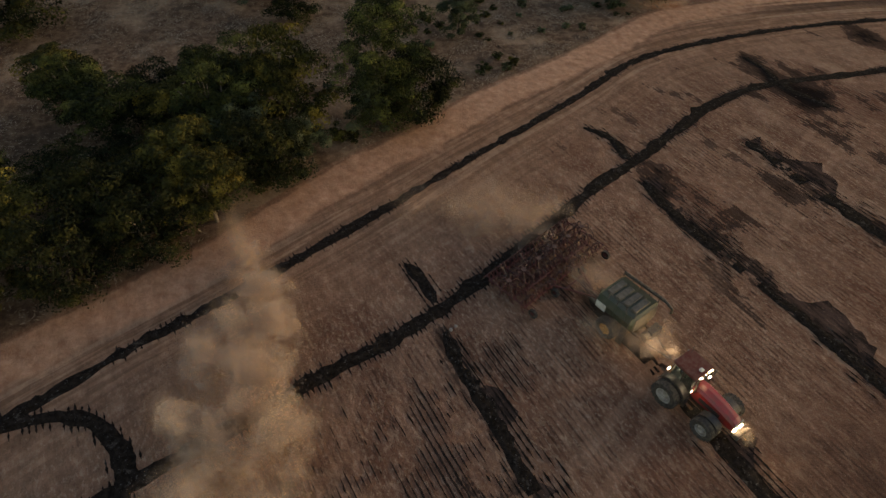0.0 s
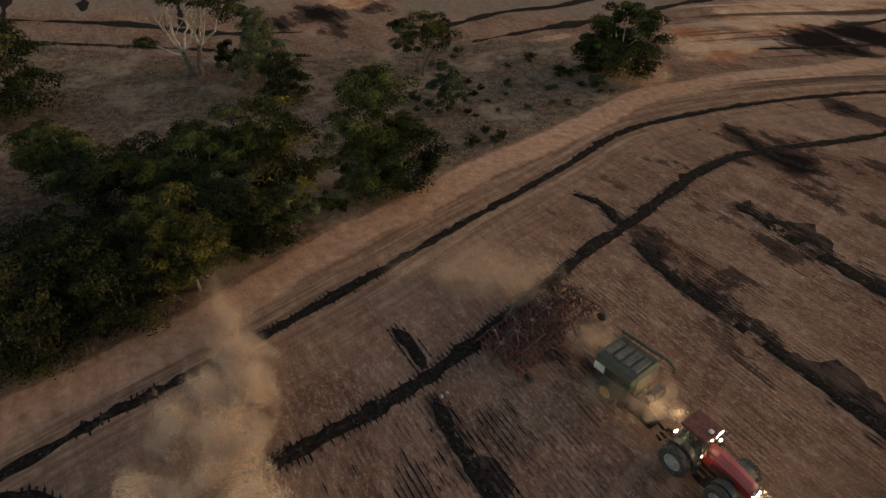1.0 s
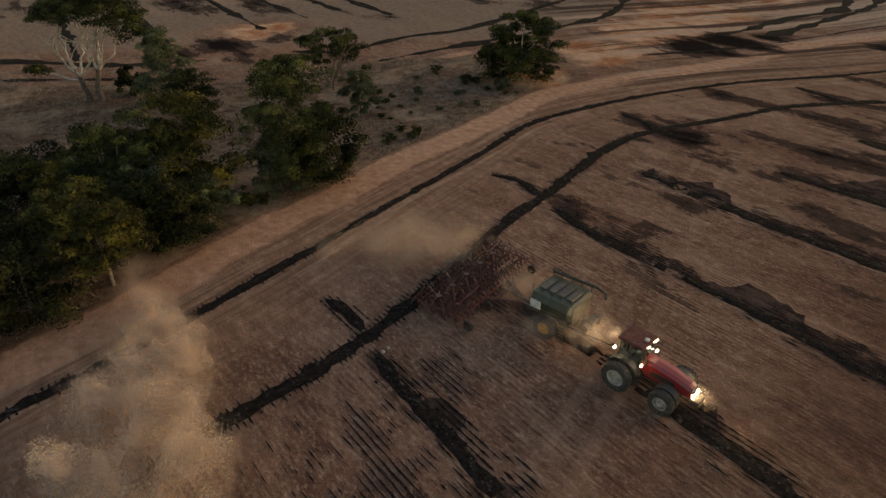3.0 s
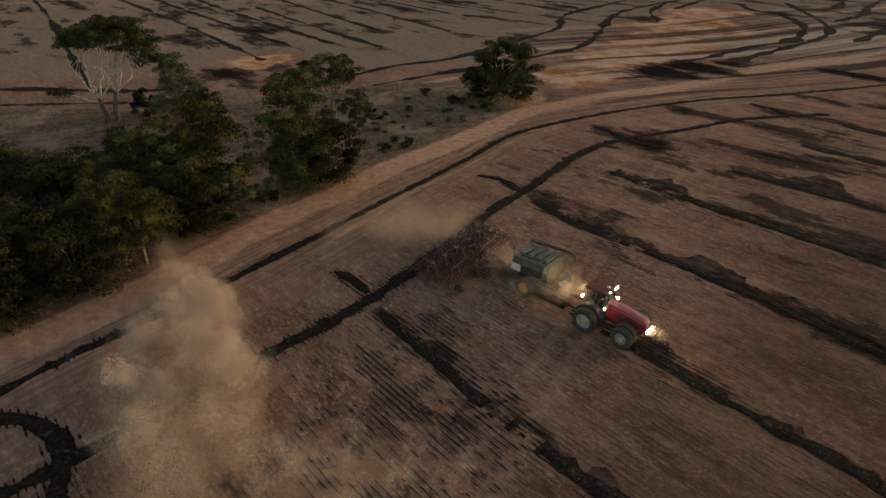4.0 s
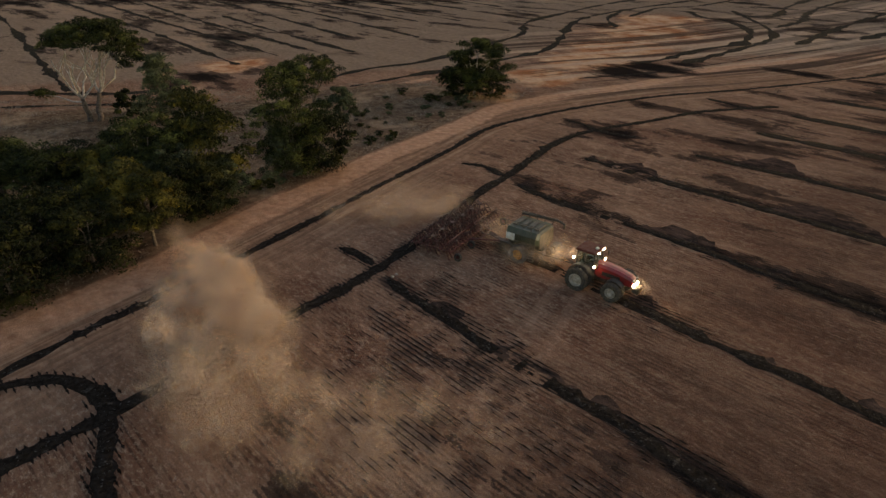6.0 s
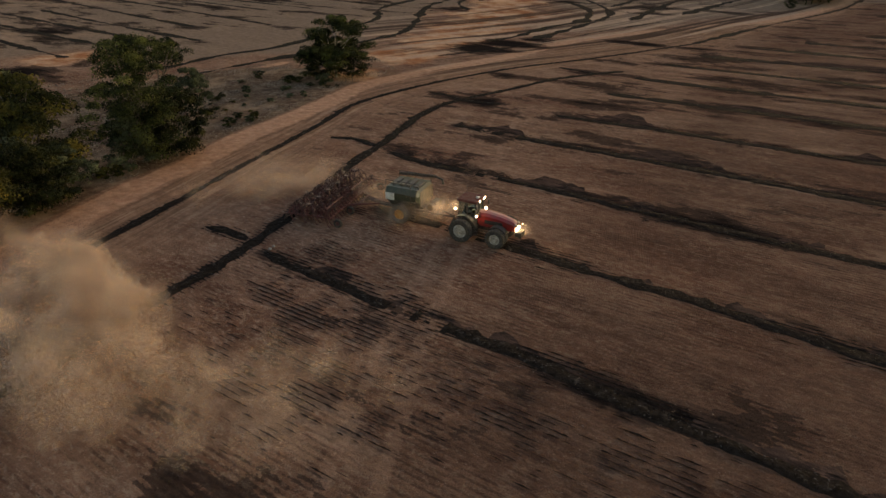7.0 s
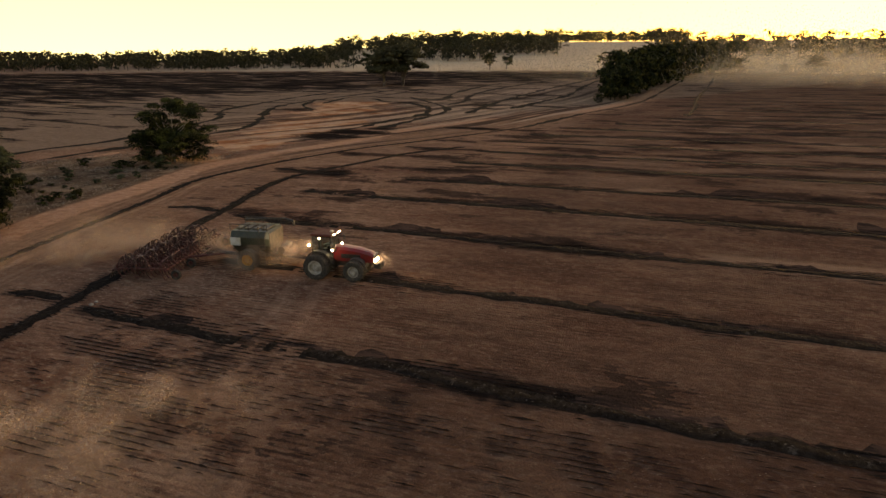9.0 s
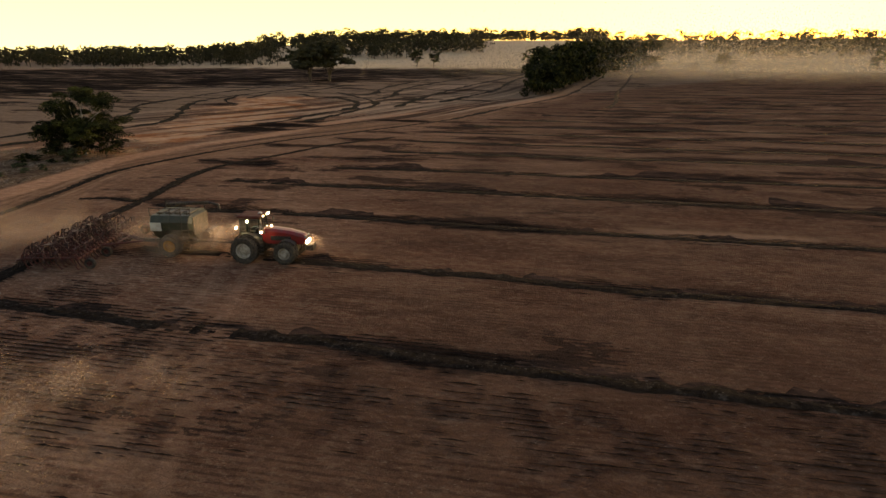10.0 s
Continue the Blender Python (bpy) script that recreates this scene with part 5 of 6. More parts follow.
def rim_mesh(rim, width, material, hub=0.16, out=0.55):
    bm = bmesh.new()
    h = width / 2
    lathe(bm, [(rim, -h * 0.82), (rim * 0.93, -h * 0.8), (rim * 0.88, -h * 0.3), (rim * 0.55, h * 0.1 * out), (hub, h * 0.25 * out), (hub, h * 0.6 * out), (0.02, h * 0.62 * out), (0.02, -h * 0.3),
               (hub, -h * 0.3), (rim * 0.8, -h * 0.1), (rim * 0.9, h * 0.75), (rim, h * 0.8)], 24)
    for k in range(8):
        a = 2 * math.pi * k / 8
        rod(bm, (rim * 0.45 * math.cos(a), h * 0.1, rim * 0.45 * math.sin(a)), (rim * 0.45 * math.cos(a), h * 0.32, rim * 0.45 * math.sin(a)), 0.022, 6)
    me = bpy.data.meshes.new("rim")
    bmesh.ops.recalc_face_normals(bm, faces=bm.faces)
    bm.to_mesh(me)
    bm.free()
    me.materials.append(material)
    return me


def wheel(tyre_me, rim_me, at, parent, flip=False, turn=0.0, label=""):
    ob = new("wheel", tyre_me)
    ob.parent = parent
    ob.matrix_local = Matrix.Translation(at) @ Matrix.Rotation(turn + (math.pi if flip else 0), 4, "Z")
    r = new("rim", rim_me)
    r.parent = ob
    if label:
        tagged(r, label)
    return ob


def glow(name, color, power):
    m, n, l, p = shader(name)
    p.inputs["Base Color"].default_value = (0.9, 0.85, 0.7, 1)
    p.inputs["Emission Color"].default_value, p.inputs["Emission Strength"].default_value = (*color, 1), power
    return m


def glass_material():
    m, n, l, p = shader("cab_glass")
    p.inputs["Base Color"].default_value = (0.75, 0.85, 0.85, 1)
    p.inputs["Roughness"].default_value, p.inputs["Transmission Weight"].default_value, p.inputs["IOR"].default_value = 0.03, 1.0, 1.1
    return m


RUBBER = plain("dusty_tyre_rubber", (0.018, 0.017, 0.016), (0.075, 0.06, 0.047), 5, 0.9, bump=0.3)
RED_PAINT = plain("dusty_red_paint", (0.20, 0.010, 0.011), (0.13, 0.022, 0.018), 2.5, 0.35, spec=0.5, bump=0.05)
ROOF_PAINT = plain("dusty_maroon_roof_paint", (0.085, 0.022, 0.018), (0.11, 0.055, 0.042), 2.5, 0.85, spec=0.15, bump=0.05)
BLACK_PAINT = plain("black_machine_paint", (0.012, 0.012, 0.012), (0.04, 0.035, 0.03), 4, 0.5)
SILVER = plain("silver_wheel_paint", (0.42, 0.40, 0.37), (0.22, 0.19, 0.16), 3, 0.5, metal=0.2)
DARK_STEEL = plain("dark_dusty_steel", (0.03, 0.028, 0.026), (0.10, 0.08, 0.06), 5, 0.6, metal=0.4)
GREEN_PAINT = plain("dark_green_tank_paint", (0.014, 0.024, 0.012), (0.040, 0.038, 0.024), 1.6, 0.5, bump=0.05)
WHITE_PANEL = plain("pale_grey_panel", (0.50, 0.50, 0.47), (0.36, 0.33, 0.28), 3, 0.5, bump=0.05)
LID = plain("dusty_tan_lid", (0.055, 0.045, 0.033), (0.11, 0.088, 0.062), 3, 0.6, bump=0.05)
YELLOW_PAINT = plain("orange_yellow_rim_paint", (0.60, 0.27, 0.02), (0.42, 0.20, 0.03), 4, 0.5, bump=0.05)
RUST_RED = plain("faded_red_frame_paint", (0.085, 0.016, 0.013), (0.055, 0.020, 0.016), 3, 0.6)
WORN_STEEL = plain("worn_bright_steel", (0.20, 0.14, 0.11), (0.10, 0.065, 0.05), 6, 0.45, metal=0.5)
HOSE = plain("dusty_brown_hose", (0.075, 0.034, 0.027), (0.020, 0.009, 0.008), 5, 0.7, bump=0.1)
CLOTH = plain("black_seat_cloth", (0.02, 0.02, 0.02), (0.04, 0.04, 0.04), 20, 0.9)
GLASS = glass_material()
LAMP_GLOW = glow("lit_warm_lamp", (1.0, 0.78, 0.42), 30)
LAMP_OFF = plain("unlit_lamp_lens", (0.16, 0.16, 0.15), (0.25, 0.24, 0.22), 6, 0.25, spec=0.6, bump=0.05)


# ---- tractor ----
def lamp_unit(parent, at, size, name, label, material=None):
    bm = box(bmesh.new(), at, size, 0.015)
    return part(name, bm, material or LAMP_GLOW, parent, label)


def build_tractor(m):
    t = tagged(new("tractor"), "dusty red four-wheel-drive tractor with lit lamps on the stubble", "tractor")
    bm = bmesh.new()                                   # belly: gearbox, engine block, axles
    box(bm, (0.1, 0, 0.98), (1.5, 0.72, 0.62), 0.06), box(bm, (1.9, 0, 1.0), (2.8, 0.55, 0.5), 0.05)
    rod(bm, (0, -1.3, 0.94), (0, 1.3, 0.94), 0.16, 14), rod(bm, (2.85, -1.1, 0.77), (2.85, 1.1, 0.77), 0.13, 12)
    box(bm, (2.82, 0, 0.85), (0.6, 0.5, 0.35), 0.05)
    part("chassis", bm, DARK_STEEL, t, "black chassis with axles")
    side = [(0.95, 1.35), (0.95, 2.18), (1.6, 2.22), (2.8, 2.10), (3.75, 1.88), (4.02, 1.72), (4.08, 1.35), (3.9, 1.18), (1.3, 1.18)]
    bm = bmesh.new()                                   # hood, narrower at the top and nose
    rings = []
    for y in (-0.52, -0.36, 0.0, 0.36, 0.52):
        crown = 0.06 * (1 - (y / 0.52) ** 2)
        taper = 1.0
        rings.append([bm.verts.new((x, y * (1.0 - 0.22 * max(0, (x - 2.2) / 1.9)) * taper, z + (crown if z > 1.6 else 0) - (0.16 if abs(y) > 0.5 and z > 1.6 else 0))) for x, z in side])
    for a, b in zip(rings, rings[1:]):
        for k in range(len(side)):
            bm.faces.new((a[k], a[(k + 1) % len(side)], b[(k + 1) % len(side)], b[k]))
    bm.faces.new(rings[0]), bm.faces.new(rings[-1][::-1])
    bmesh.ops.bevel(bm, geom=[e for e in bm.edges if e.calc_face_angle(0) > 0.5], offset=0.03, segments=2, affect="EDGES")
    hood = part("hood", bm, RED_PAINT, t, "glossy red sloping hood")
    bm = box(bmesh.new(), (4.03, 0, 1.45), (0.10, 0.62, 0.42), 0.03)
    for k in range(6):
        box(bm, (4.085, 0, 1.29 + 0.062 * k), (0.02, 0.58, 0.022), 0)
    part("grille", bm, BLACK_PAINT, hood, "black grille")
    for s in (-1, 1):
        bm = box(bmesh.new(), (2.3, 0.535 * s, 1.6), (1.5, 0.03, 0.32), 0.01)
        for k in range(9):
            box(bm, (1.68 + 0.155 * k, 0.552 * s, 1.6), (0.05, 0.015, 0.26), 0)
        part("side_grille", bm, BLACK_PAINT, hood, "black louvred side panel")
        lamp_unit(hood, (4.04, 0.30 * s, 1.74), (0.09, 0.26, 0.13), "headlight", "unlit upper headlight", LAMP_OFF)
        lamp_unit(hood, (4.10, 0.26 * s, 1.34), (0.10, 0.26, 0.20), "headlight", "lit lower headlight")
    bm = box(bmesh.new(), (4.25, 0, 0.95), (0.45, 0.8, 0.4), 0.04)
    for k in range(7):
        box(bm, (4.40, -0.33 + 0.11 * k, 0.95), (0.28, 0.085, 0.46), 0.02)
    part("front_weight", bm, DARK_STEEL, t, "black front weights")
    # cab
    bm = box(bmesh.new(), (0.15, 0, 3.12), (1.75, 1.72, 0.20), 0.07)
    roof = part("cab_roof", bm, ROOF_PAINT, t, "dusty maroon cab roof with work lamps")
    bm = box(bmesh.new(), (0.15, 0, 3.01), (1.62, 1.60, 0.05), 0.02)
    part("roof_lining", bm, BLACK_PAINT, roof)
    bm = box(bmesh.new(), (0.1, 0, 1.42), (1.6, 1.45, 0.28), 0.05)
    part("cab_floor", bm, BLACK_PAINT, t, "black cab floor")
    for x, wide in ((-0.62, 0.72), (0.18, 0.77), (0.95, 0.66)):
        for s in (-1, 1):
            bm = rod(bmesh.new(), (x * (1.05 if x > 0.5 else 1), wide * s, 1.5), (x * 0.86, (wide - 0.02) * s, 3.02), 0.045, 8)
            part("cab_pillar", bm, BLACK_PAINT, t)
    for s in (-1, 1):
        for x0, x1 in ((-0.56, 0.14), (0.22, 0.90)):
            bm = box(bmesh.new(), ((x0 + x1) / 2, 0.735 * s, 2.28), (x1 - x0 - 0.06, 0.012, 1.38), 0)
            part("side_window", bm, GLASS, t, "tinted cab side glass").visible_shadow = False
    for x, w in ((-0.60, 1.3), (0.92, 1.24)):
        bm = box(bmesh.new(), (x, 0, 2.28), (0.012, w, 1.38), 0)
        part("windscreen" if x > 0 else "rear_window", bm, GLASS, t, "tinted cab glass").visible_shadow = False
    bm = box(bmesh.new(), (-0.05, 0, 1.86), (0.5, 0.5, 0.14), 0.05)
    box(bm, (-0.28, 0, 2.22), (0.14, 0.48, 0.66), 0.05)
    part("seat", bm, CLOTH, t, "black operator seat")
    bm = bmesh.new()
    rod(bm, (0.62, 0, 1.55), (0.42, 0, 2.15), 0.035, 8)
    bmesh.ops.create_circle(bm, segments=16, radius=0.2, cap_ends=True, matrix=Matrix.Translation((0.41, 0, 2.17)) @ Matrix.Rotation(-0.32, 4, "Y"))
    part("steering_column", bm, BLACK_PAINT, t)
    for s in (-1, 1):
        bm = bmesh.new()                               # fender over the rear wheel
        arc = [(1.06 * math.cos(a), 0.96 + 1.06 * math.sin(a)) for a in np.radians(np.linspace(12, 168, 12))]
        inner = [(x * 0.965, 0.96 + (z - 0.96) * 0.965) for x, z in arc]
        sweep_shape(bm, arc + inner[::-1], 0.72 * s, 1.18 * s)
        part("rear_fender", bm, BLACK_PAINT, t, "black rear fender")
        bm = bmesh.new()
        arc = [(2.85 + 0.85 * math.cos(a), 0.77 + 0.85 * math.sin(a)) for a in np.radians(np.linspace(40, 140, 9))]
        inner = [(2.85 + (x - 2.85) * 0.96, 0.77 + (z - 0.77) * 0.96) for x, z in arc]
        sweep_shape(bm, arc + inner[::-1], 0.66 * s, 1.16 * s)
        part("front_fender", bm, BLACK_PAINT, t, "black front fender")
        bm = bmesh.new()                               # mirror arm and head
        bent(bm, [(0.95, 0.72 * s, 2.9), (1.1, 1.0 * s, 2.86), (1.12, 1.22 * s, 2.7)], 0.02)
        box(bm, (1.12, 1.24 * s, 2.5), (0.05, 0.22, 0.38), 0.02)
        part("mirror", bm, BLACK_PAINT, t, "black wing mirror")
        bm = bmesh.new()
        for k in range(4):
            box(bm, (0.95, (0.86 + 0.04 * k) * s, 1.35 - 0.27 * k), (0.36, 0.26, 0.035), 0.01)
        for dx in (-0.18, 0.18):
            rod(bm, (0.95 + dx, 0.8 * s, 1.45), (0.95 + dx, 1.0 * s, 0.48), 0.02, 6)
        part("cab_steps", bm, DARK_STEEL, t, "steel cab steps")
        for y in (0.35, 0.62):
            lamp_unit(roof, (1.04, y * s, 3.12), (0.05, 0.13, 0.08), "work_light", "lit roof work lamp")
        lamp_unit(roof, (-0.76, 0.60 * s, 3.12), (0.05, 0.13, 0.08), "work_light", "unlit rear roof lamp", LAMP_OFF)
        bm = rod(bmesh.new(), (1.0, 0.62 * s, 2.02), (1.0, 0.86 * s, 2.06), 0.02, 6)
        arm = part("lamp_arm", bm, BLACK_PAINT, t)
        lamp_unit(arm, (1.05, 0.92 * s, 2.08), (0.07, 0.17, 0.12), "work_light", "lit side work lamp")
        bm = rod(bmesh.new(), (-0.72, 0.9 * s, 2.05), (-0.72, 0.9 * s, 2.3), 0.02, 6)
        arm = part("lamp_arm", bm, BLACK_PAINT, t)
        lamp_unit(arm, (-0.77, 0.9 * s, 2.36), (0.07, 0.18, 0.13), "work_light", "lit rear work lamp")
    bm = bent(bmesh.new(), [(1.15, -0.62, 1.9), (1.12, -0.66, 2.5), (1.1, -0.66, 3.05), (1.0, -0.66, 3.2)], 0.06, 9)
    part("exhaust_stack", bm, DARK_STEEL, t, "dark exhaust stack")
    bm = rod(bmesh.new(), (-0.5, 0.55, 3.2), (-0.5, 0.55, 3.9), 0.012, 6)
    part("aerial", bm, BLACK_PAINT, t, "thin radio aerial")
    bm = box(bmesh.new(), (0.7, 0, 3.27), (0.26, 0.3, 0.12), 0.05)
    part("guidance_dome", bm, WHITE_PANEL, t, "white guidance receiver")
    bm = bmesh.new()
    box(bm, (-0.95, 0, 0.62), (1.3, 0.12, 0.10), 0.02)
    for s in (-1, 1):
        rod(bm, (-0.5, 0.35 * s, 0.75), (-1.2, 0.45 * s, 0.7), 0.05, 8), rod(bm, (-0.45, 0.3 * s, 1.35), (-1.05, 0.42 * s, 1.2), 0.045, 8)
        rod(bm, (-1.05, 0.42 * s, 1.2), (-1.15, 0.45 * s, 0.72), 0.03, 6)
    part("drawbar", bm, DARK_STEEL, t, "steel drawbar and lift arms")
    big_t, big_r = tyre_mesh(0.94, 0.52, 22, 0.54), rim_mesh(0.55, 0.52, SILVER, 0.2, 0.7)
    small_t, small_r = tyre_mesh(0.77, 0.46, 20, 0.42), rim_mesh(0.43, 0.46, SILVER, 0.2, 1.4)
    for s in (-1, 1):
        for y in (0.92, 1.56):
            wheel(big_t, big_r, (0, y * s, 0.94), t, s < 0, label="silver wheel rim")
        for y in (0.86, 1.42):
            wheel(small_t, small_r, (2.85, y * s, 0.77), t, s < 0, label="silver wheel rim")
    t.matrix_world = m
    return t


# ---- air cart ----
def build_cart(m):
    c = tagged(new("air_seeder_cart"), "dark green seed tank cart with orange rims behind the tractor", "air cart")
    bm = bmesh.new()
    prof = [(-1.45, 1.95), (-1.5, 2.5), (-1.25, 2.95), (1.25, 2.95), (1.5, 2.5), (1.45, 1.95), (0.55, 1.05), (-0.55, 1.05)]
    rings = [[bm.verts.new((x, y * w, 1.05 + (z - 1.05) * h)) for y, z in prof] for x, w, h in ((-1.55, 0.84, 0.93), (-1.38, 1.0, 1.0), (-0.1, 1.0, 1.0), (0.0, 0.98, 0.99), (0.1, 1.0, 1.0), (1.42, 1.0, 1.0), (1.6, 0.86, 0.93))]
    for a, b in zip(rings, rings[1:]):
        for k in range(len(prof)):
            bm.faces.new((a[k], a[(k + 1) % len(prof)], b[(k + 1) % len(prof)], b[k]))
    bm.faces.new(rings[0]), bm.faces.new(rings[-1][::-1])
    bmesh.ops.bevel(bm, geom=[e for e in bm.edges if e.calc_face_angle(0) > 0.4], offset=0.05, segments=2, affect="EDGES")
    tank = part("tank", bm, GREEN_PAINT, c, "dark green seed tank")
    for k, x in enumerate((-1.02, -0.34, 0.34, 1.02)):
        bm = box(bmesh.new(), (x, 0, 3.0), (0.48, 1.5, 0.12), 0.04)
        part("tank_lid", bm, LID, tank, "dusty brown tank lid")
    bm = box(bmesh.new(), (-0.98, -1.53, 2.18), (0.82, 0.05, 0.62), 0.015)
    part("side_panel", bm, WHITE_PANEL, c, "pale grey side panel")
    bm = box(bmesh.new(), (1.63, 0, 2.15), (0.05, 2.3, 1.3), 0.02)
    part("front_panel", bm, LID, c, "pale dusty front panel")
    bm = bmesh.new()                                   # walkway rail round the top
    for y in (-1.2, 1.2):
        rod(bm, (-1.5, y, 3.45), (1.5, y, 3.45), 0.03, 6)
        for x in (-1.5, -0.75, 0, 0.75, 1.5):
            rod(bm, (x, y, 2.9), (x, y, 3.45), 0.026, 6)
    part("top_rail", bm, DARK_STEEL, c, "thin steel top rail")
    bm = bmesh.new()                                   # chassis and tongue
    for y in (-0.6, 0.6):
        box(bm, (-0.2, y, 0.92), (4.6, 0.14, 0.2), 0.02)
        rod(bm, (2.0, y, 0.92), (4.3, 0.06 * np.sign(y), 0.66), 0.07, 8)
    rod(bm, (0, -1.6, 0.9), (0, 1.6, 0.9), 0.10, 12)
    for x in (-1.25, 1.25):
        for y in (-0.6, 0.6):
            rod(bm, (x, y, 0.95), (x, y * 1.6, 2.0), 0.05, 8)
    part("chassis", bm, DARK_STEEL, c, "dark steel chassis and tongue")
    bm = bmesh.new()                                   # loading auger folded over the front
    rod(bm, (-1.5, 1.35, 3.15), (1.8, 1.35, 3.35), 0.13, 12)
    rod(bm, (1.8, 1.35, 3.35), (2.35, 1.3, 3.25), 0.10, 10)
    bent(bm, [(2.35, 1.3, 3.25), (2.55, 1.25, 3.2), (2.6, 1.2, 2.85)], 0.09, 8)
    part("auger", bm, DARK_STEEL, c, "dark loading auger folded along the tank")
    bm = box(bmesh.new(), (2.35, 0.3, 1.35), (0.6, 1.1, 0.7), 0.06)
    rod(bm, (2.3, -0.3, 1.4), (2.3, -0.75, 1.4), 0.3, 16)
    part("fan_unit", bm, DARK_STEEL, c, "dark blower fan unit")
    bm = bmesh.new()
    for k in range(7):
        box(bm, (1.2, -1.55 - 0.03 * k, 1.95 - 0.24 * k), (0.45, 0.16, 0.03), 0.006)
    for dx in (-0.22, 0.22):
        rod(bm, (1.2 + dx, -1.5, 3.4), (1.2 + dx, -1.72, 0.5), 0.02, 6)
    part("ladder", bm, DARK_STEEL, c, "steel access ladder")
    for y in (-0.35, 0.0, 0.35):
        bm = bent(bmesh.new(), [(0.4, y, 1.0), (-1.2, y, 0.72), (-2.6, y * 0.6, 0.7), (-4.0, y * 0.5, 0.95)], 0.06, 7)
        part("air_hose", bm, HOSE, c, "dusty air hose")
    bm = bmesh.new()
    rod(bm, (-2.3, 0, 0.85), (-4.9, 0, 0.75), 0.07, 10)
    part("rear_drawbar", bm, WORN_STEEL, c, "pale steel rear drawbar")
    tm, rm = tyre_mesh(0.82, 0.58, 20, 0.43), rim_mesh(0.44, 0.58, YELLOW_PAINT, 0.14, 0.8)
    for s in (-1, 1):
        wheel(tm, rm, (0, 1.62 * s, 0.82), c, s < 0, label="orange-yellow wheel rim")
    c.matrix_world = m
    return c


# ---- seeder bar ----
def build_seeder(m):
    """Wide tined frame: bars run across (y), it is pulled towards +x."""
    s = tagged(new("air_seeder"), "wide red tined seeder frame with hoses behind the cart", "seeder")
    rng = np.random.default_rng(12)
    half = 4.7
    for x in (1.7, 0.55, -0.6, -1.75):
        for y0, y1 in ((-half, -2.0), (-1.95, 1.95), (2.0, half)):
            bm = box(bmesh.new(), (x, (y0 + y1) / 2, 0.78), (0.13, y1 - y0, 0.13), 0.012)
            part("frame_bar", bm, RUST_RED, s)
    for y in (-4.6, -3.7, -2.85, -2.1, -1.1, 1.1, 2.1, 2.85, 3.7, 4.6):
        bm = box(bmesh.new(), (-0.02, y, 0.86), (3.6, 0.10, 0.10), 0.01)
        part("frame_rail", bm, RUST_RED, s)
    shank = bmesh.new()                                # one tine: spring bow, leg and point
    bent(shank, [(0.02, 0, 0.80), (-0.10, 0, 1.06), (-0.34, 0, 1.08), (-0.46, 0, 0.82), (-0.36, 0, 0.45), (-0.22, 0, 0.16), (-0.10, 0, 0.0)], 0.046, 6)
    box(shank, (-0.10, 0, 0.04), (0.20, 0.07, 0.06), 0.008)
    box(shank, (0.0, 0, 0.80), (0.22, 0.09, 0.20), 0.01)
    tine_me = bpy.data.meshes.new("tine")
    shank.to_mesh(tine_me), shank.free()
    tine_me.materials.append(RUST_RED)
    hose_me = []
    for k in range(4):
        bm = bmesh.new()
        dx, dy, up = rng.uniform(-0.5, 0.3), rng.uniform(-0.45, 0.45), rng.uniform(0.35, 0.75)
        bent(bm, [(-0.3, 0, 0.25), (-0.42, 0.02, 0.8), (-0.3, dy * 0.3, 1.1 + up * 0.4), (dx * 0.5, dy * 0.7, 1.25 + up * 0.5), (dx, dy, 1.15 + up * 0.2)], 0.044, 6)
        me = bpy.data.meshes.new("seed_hose")
        bm.to_mesh(me), bm.free()
        me.materials.append(HOSE)
        hose_me.append(me)
    k = 0
    for row, x in enumerate((1.7, 0.55, -0.6, -1.75)):
        for y in np.arange(-4.55 + 0.11 * row, 4.65, 0.46):
            ob = new("tine", tine_me)
            ob.parent, ob.matrix_local = s, Matrix.Translation((x, y, 0)) @ Matrix.Rotation(rng.normal() * 0.05, 4, "Z")
            hs = new("seed_hose", hose_me[k % 4])
            hs.parent, hs.matrix_local = s, Matrix.Translation((x, y + 0.05, 0)) @ Matrix.Rotation(rng.uniform(-0.6, 0.6), 4, "Z")
            k += 1
    for y in (-4.2, -2.6, -0.9, 0.9, 2.6, 4.2):        # distributor heads with hose fans
        bm = bmesh.new()
        rod(bm, (-0.3, y, 0.8), (-0.3, y, 1.55), 0.06, 10), rod(bm, (-0.3, y, 1.55), (-0.3, y, 1.72), 0.2, 14)
        head = part("distributor_tower", bm, HOSE, s, "dusty brown distributor tower")
        for j in range(7):
            a = 2 * math.pi * j / 7 + y
            bm = bent(bmesh.new(), [(-0.3 + 0.18 * math.cos(a), y + 0.18 * math.sin(a), 1.62), (-0.3 + 0.6 * math.cos(a), y + 0.6 * math.sin(a), 1.68), (-0.3 + 1.05 * math.cos(a), y + 0.95 * math.sin(a), 1.15),
                                    (-0.3 + 1.2 * math.cos(a), y + 1.05 * math.sin(a), 0.7)], 0.034, 6)
            part("hose", bm, HOSE, head)
    for y in (-3.4, -1.4, 1.4, 3.4):                   # depth wheels and lift rams
        bm = bmesh.new()
        rod(bm, (-1.1, y, 0.82), (-1.75, y, 1.45), 0.05, 8), rod(bm, (-1.75, y, 1.45), (-2.0, y, 0.95), 0.03, 8)
        part("lift_ram", bm, WORN_STEEL, s, "pale hydraulic ram")
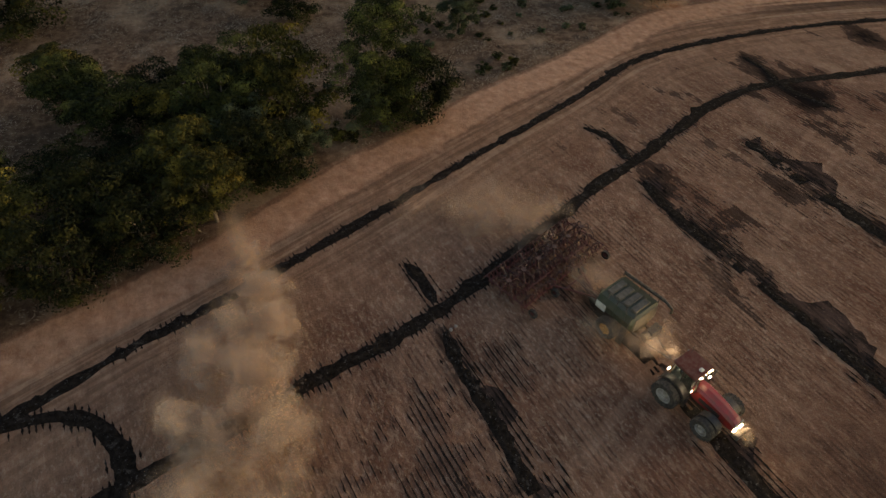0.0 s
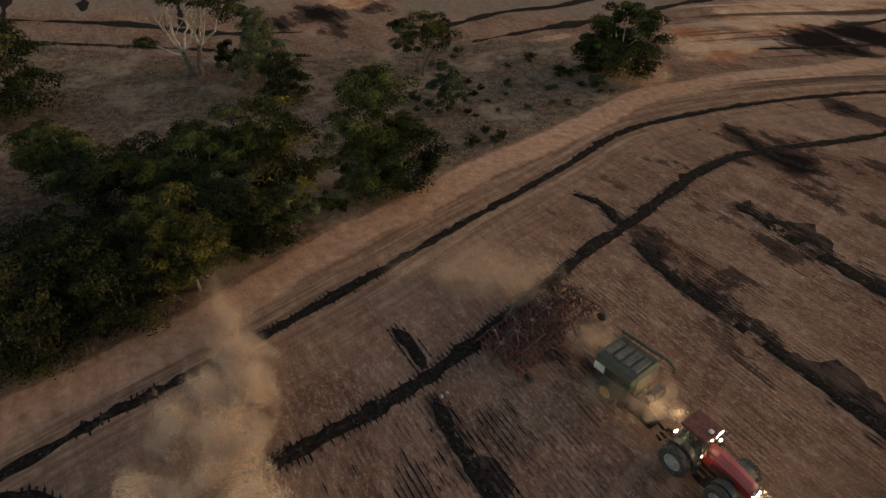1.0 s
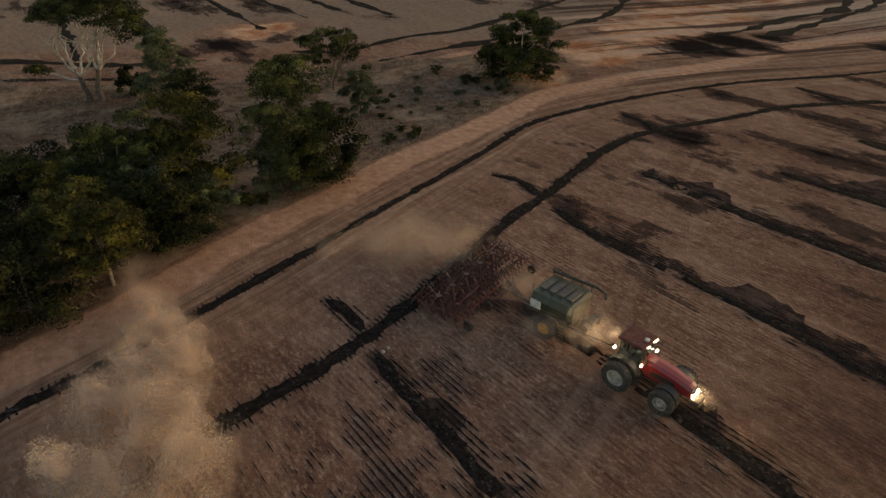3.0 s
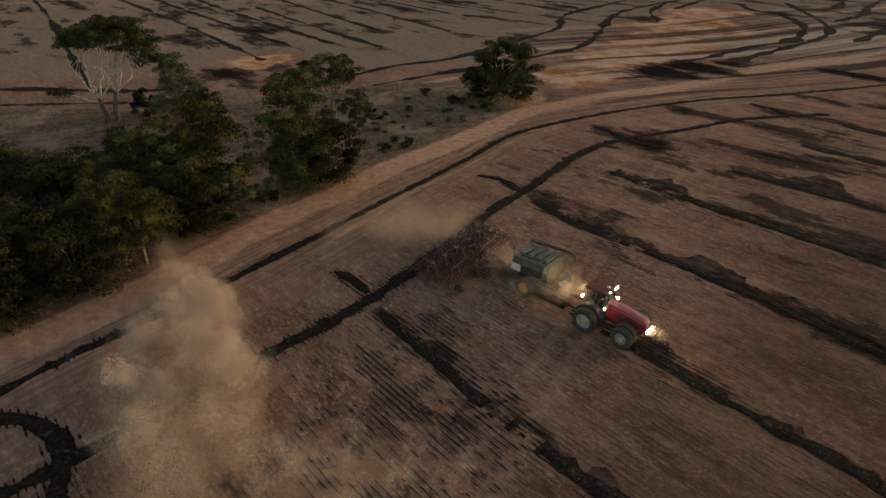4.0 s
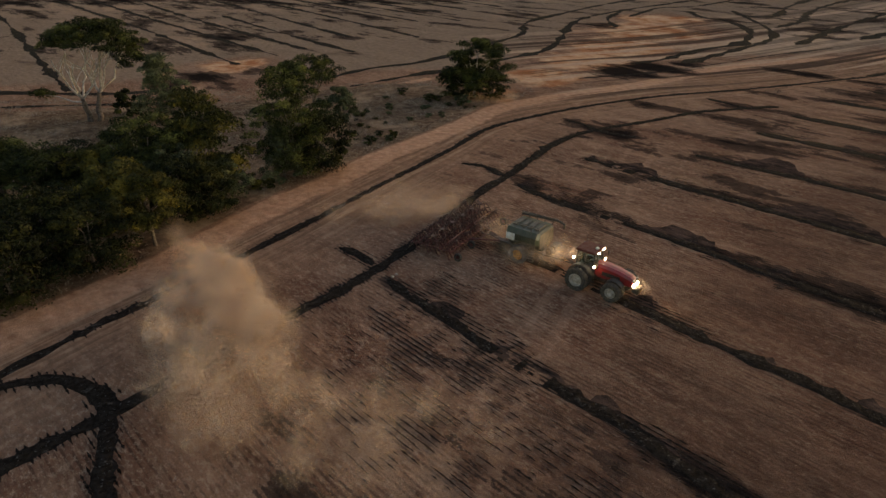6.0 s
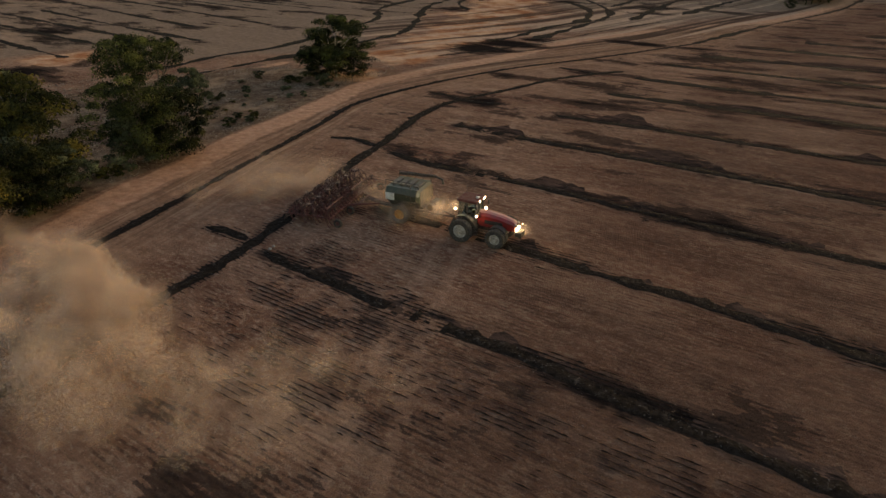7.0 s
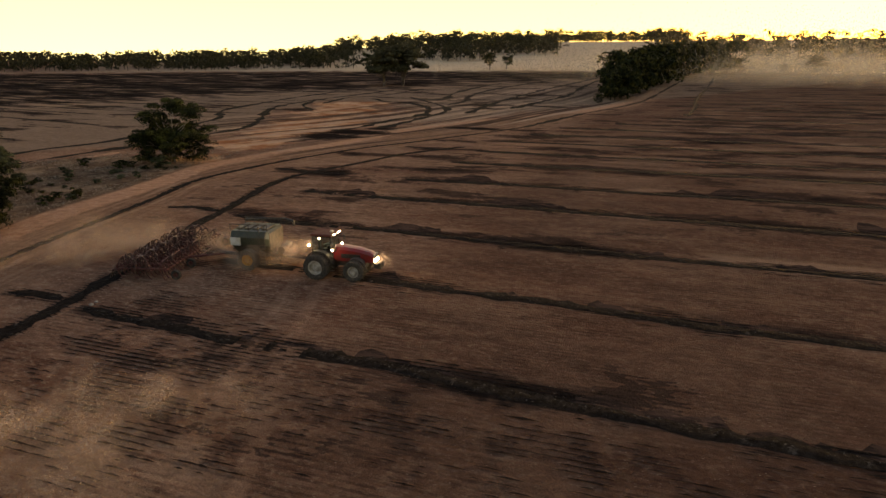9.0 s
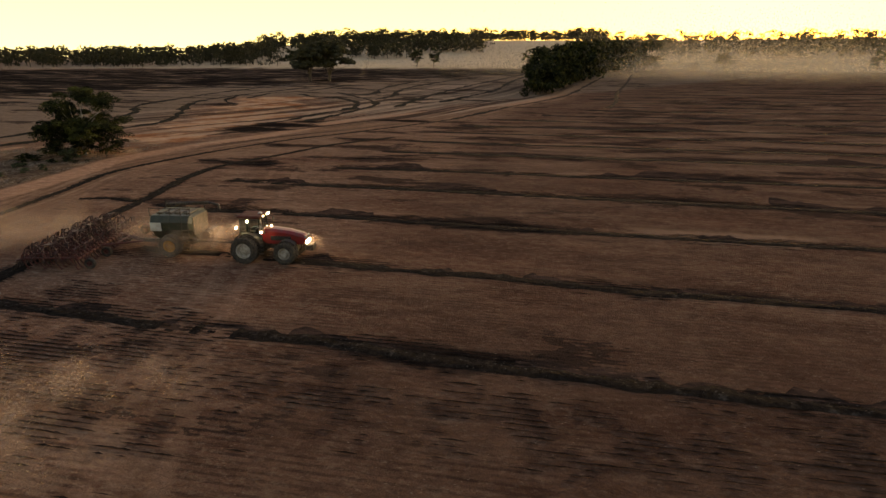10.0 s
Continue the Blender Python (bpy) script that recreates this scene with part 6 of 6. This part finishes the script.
    for sgn in (-1, 1):
        bm = bmesh.new()
        rod(bm, (0.9, 0.9 * sgn, 1.15), (0.9, 3.6 * sgn, 1.1), 0.055, 8)
        for y in (0.9, 2.05, 3.6):
            box(bm, (0.9, y * sgn, 0.98), (0.14, 0.08, 0.32), 0.01)
        part("wing_ram", bm, RUST_RED, s, "dull red wing folding ram")
    tm, rm = tyre_mesh(0.36, 0.24, 14, 0.19), rim_mesh(0.195, 0.24, RUST_RED, 0.06, 0.8)
    for x, y in ((2.3, -4.3), (2.3, 4.3), (2.1, -1.6), (2.1, 1.6), (-1.2, -3.2), (-1.2, 3.2), (-1.2, -0.6), (-1.2, 0.6)):
        bm = bmesh.new()
        rod(bm, (x - 0.4, y + 0.2, 0.78), (x, y + 0.2, 0.72), 0.04, 8), rod(bm, (x, y + 0.2, 0.72), (x, y + 0.2, 0.36), 0.035, 8), rod(bm, (x, y + 0.22, 0.36), (x, y - 0.1, 0.36), 0.03, 8)
        part("castor_fork", bm, RUST_RED, s)
        wheel(tm, rm, (x, y, 0.36), s, y < 0, label="dull red castor rim")
    bm = box(bmesh.new(), (-2.35, 0, 0.70), (0.09, 9.2, 0.09), 0.01)    # trailing harrow bar
    part("harrow_bar", bm, RUST_RED, s, "dull red trailing harrow bar")
    for y in (-4.4, -3.0, -1.5, 1.5, 3.0, 4.4):
        bm = rod(bmesh.new(), (-1.75, y, 0.78), (-2.35, y, 0.70), 0.04, 8)
        part("bar_arm", bm, RUST_RED, s)
    prong = bmesh.new()
    bent(prong, [(0, 0, 0.68), (-0.12, 0, 0.4), (-0.3, 0.03, 0.02)], 0.016, 5)
    prong_me = bpy.data.meshes.new("harrow_prong")
    prong.to_mesh(prong_me), prong.free()
    prong_me.materials.append(WORN_STEEL)
    for y in np.arange(-4.5, 4.6, 0.2):
        ob = new("harrow_prong", prong_me)
        ob.parent, ob.matrix_local = s, Matrix.Translation((-2.38, y, 0)) @ Matrix.Rotation(rng.normal() * 0.12, 4, "Z")
    bm = bmesh.new()                                   # A-frame hitch
    for sgn in (-1, 1):
        rod(bm, (1.7, 1.5 * sgn, 0.8), (4.6, 0.05 * sgn, 0.75), 0.075, 10)
    rod(bm, (2.6, -1.0, 0.8), (2.6, 1.0, 0.8), 0.06, 8)
    part("hitch_frame", bm, RUST_RED, s, "dull red hitch frame")
    s.matrix_world = m
    return s


HEADING = math.atan2(-0.79, 0.61)
tractor = build_tractor(Matrix.Translation((15.5, -4.25, 0)) @ Matrix.Rotation(HEADING, 4, "Z"))
build_cart(Matrix.Translation((12.5, 1.0, 0)) @ Matrix.Rotation(HEADING + 0.05, 4, "Z"))
build_seeder(Matrix.Translation((7.6, 5.9, 0)) @ Matrix.Rotation(math.atan2(-0.69, 0.72), 4, "Z"))
for x, y, z, aim, power in ((4.3, 0.3, 1.7, (10.5, 1.2, 0.0), 110), (4.3, -0.3, 1.7, (10.5, -1.2, 0.0), 110), (-0.95, -0.6, 3.1, (-3.4, -0.3, 1.9), 160), (-0.95, 0.9, 2.36, (-3.6, 0.3, 1.6), 90)):
    lamp = new("lamp_beam", bpy.data.lights.new("lamp_beam", "SPOT"))
    lamp.data.energy, lamp.data.spot_size, lamp.data.spot_blend, lamp.data.color, lamp.data.shadow_soft_size = power, radians(70), 0.8, (1.0, 0.84, 0.52), 0.08
    lamp.matrix_world = tractor.matrix_world @ look((x, y, z), aim)
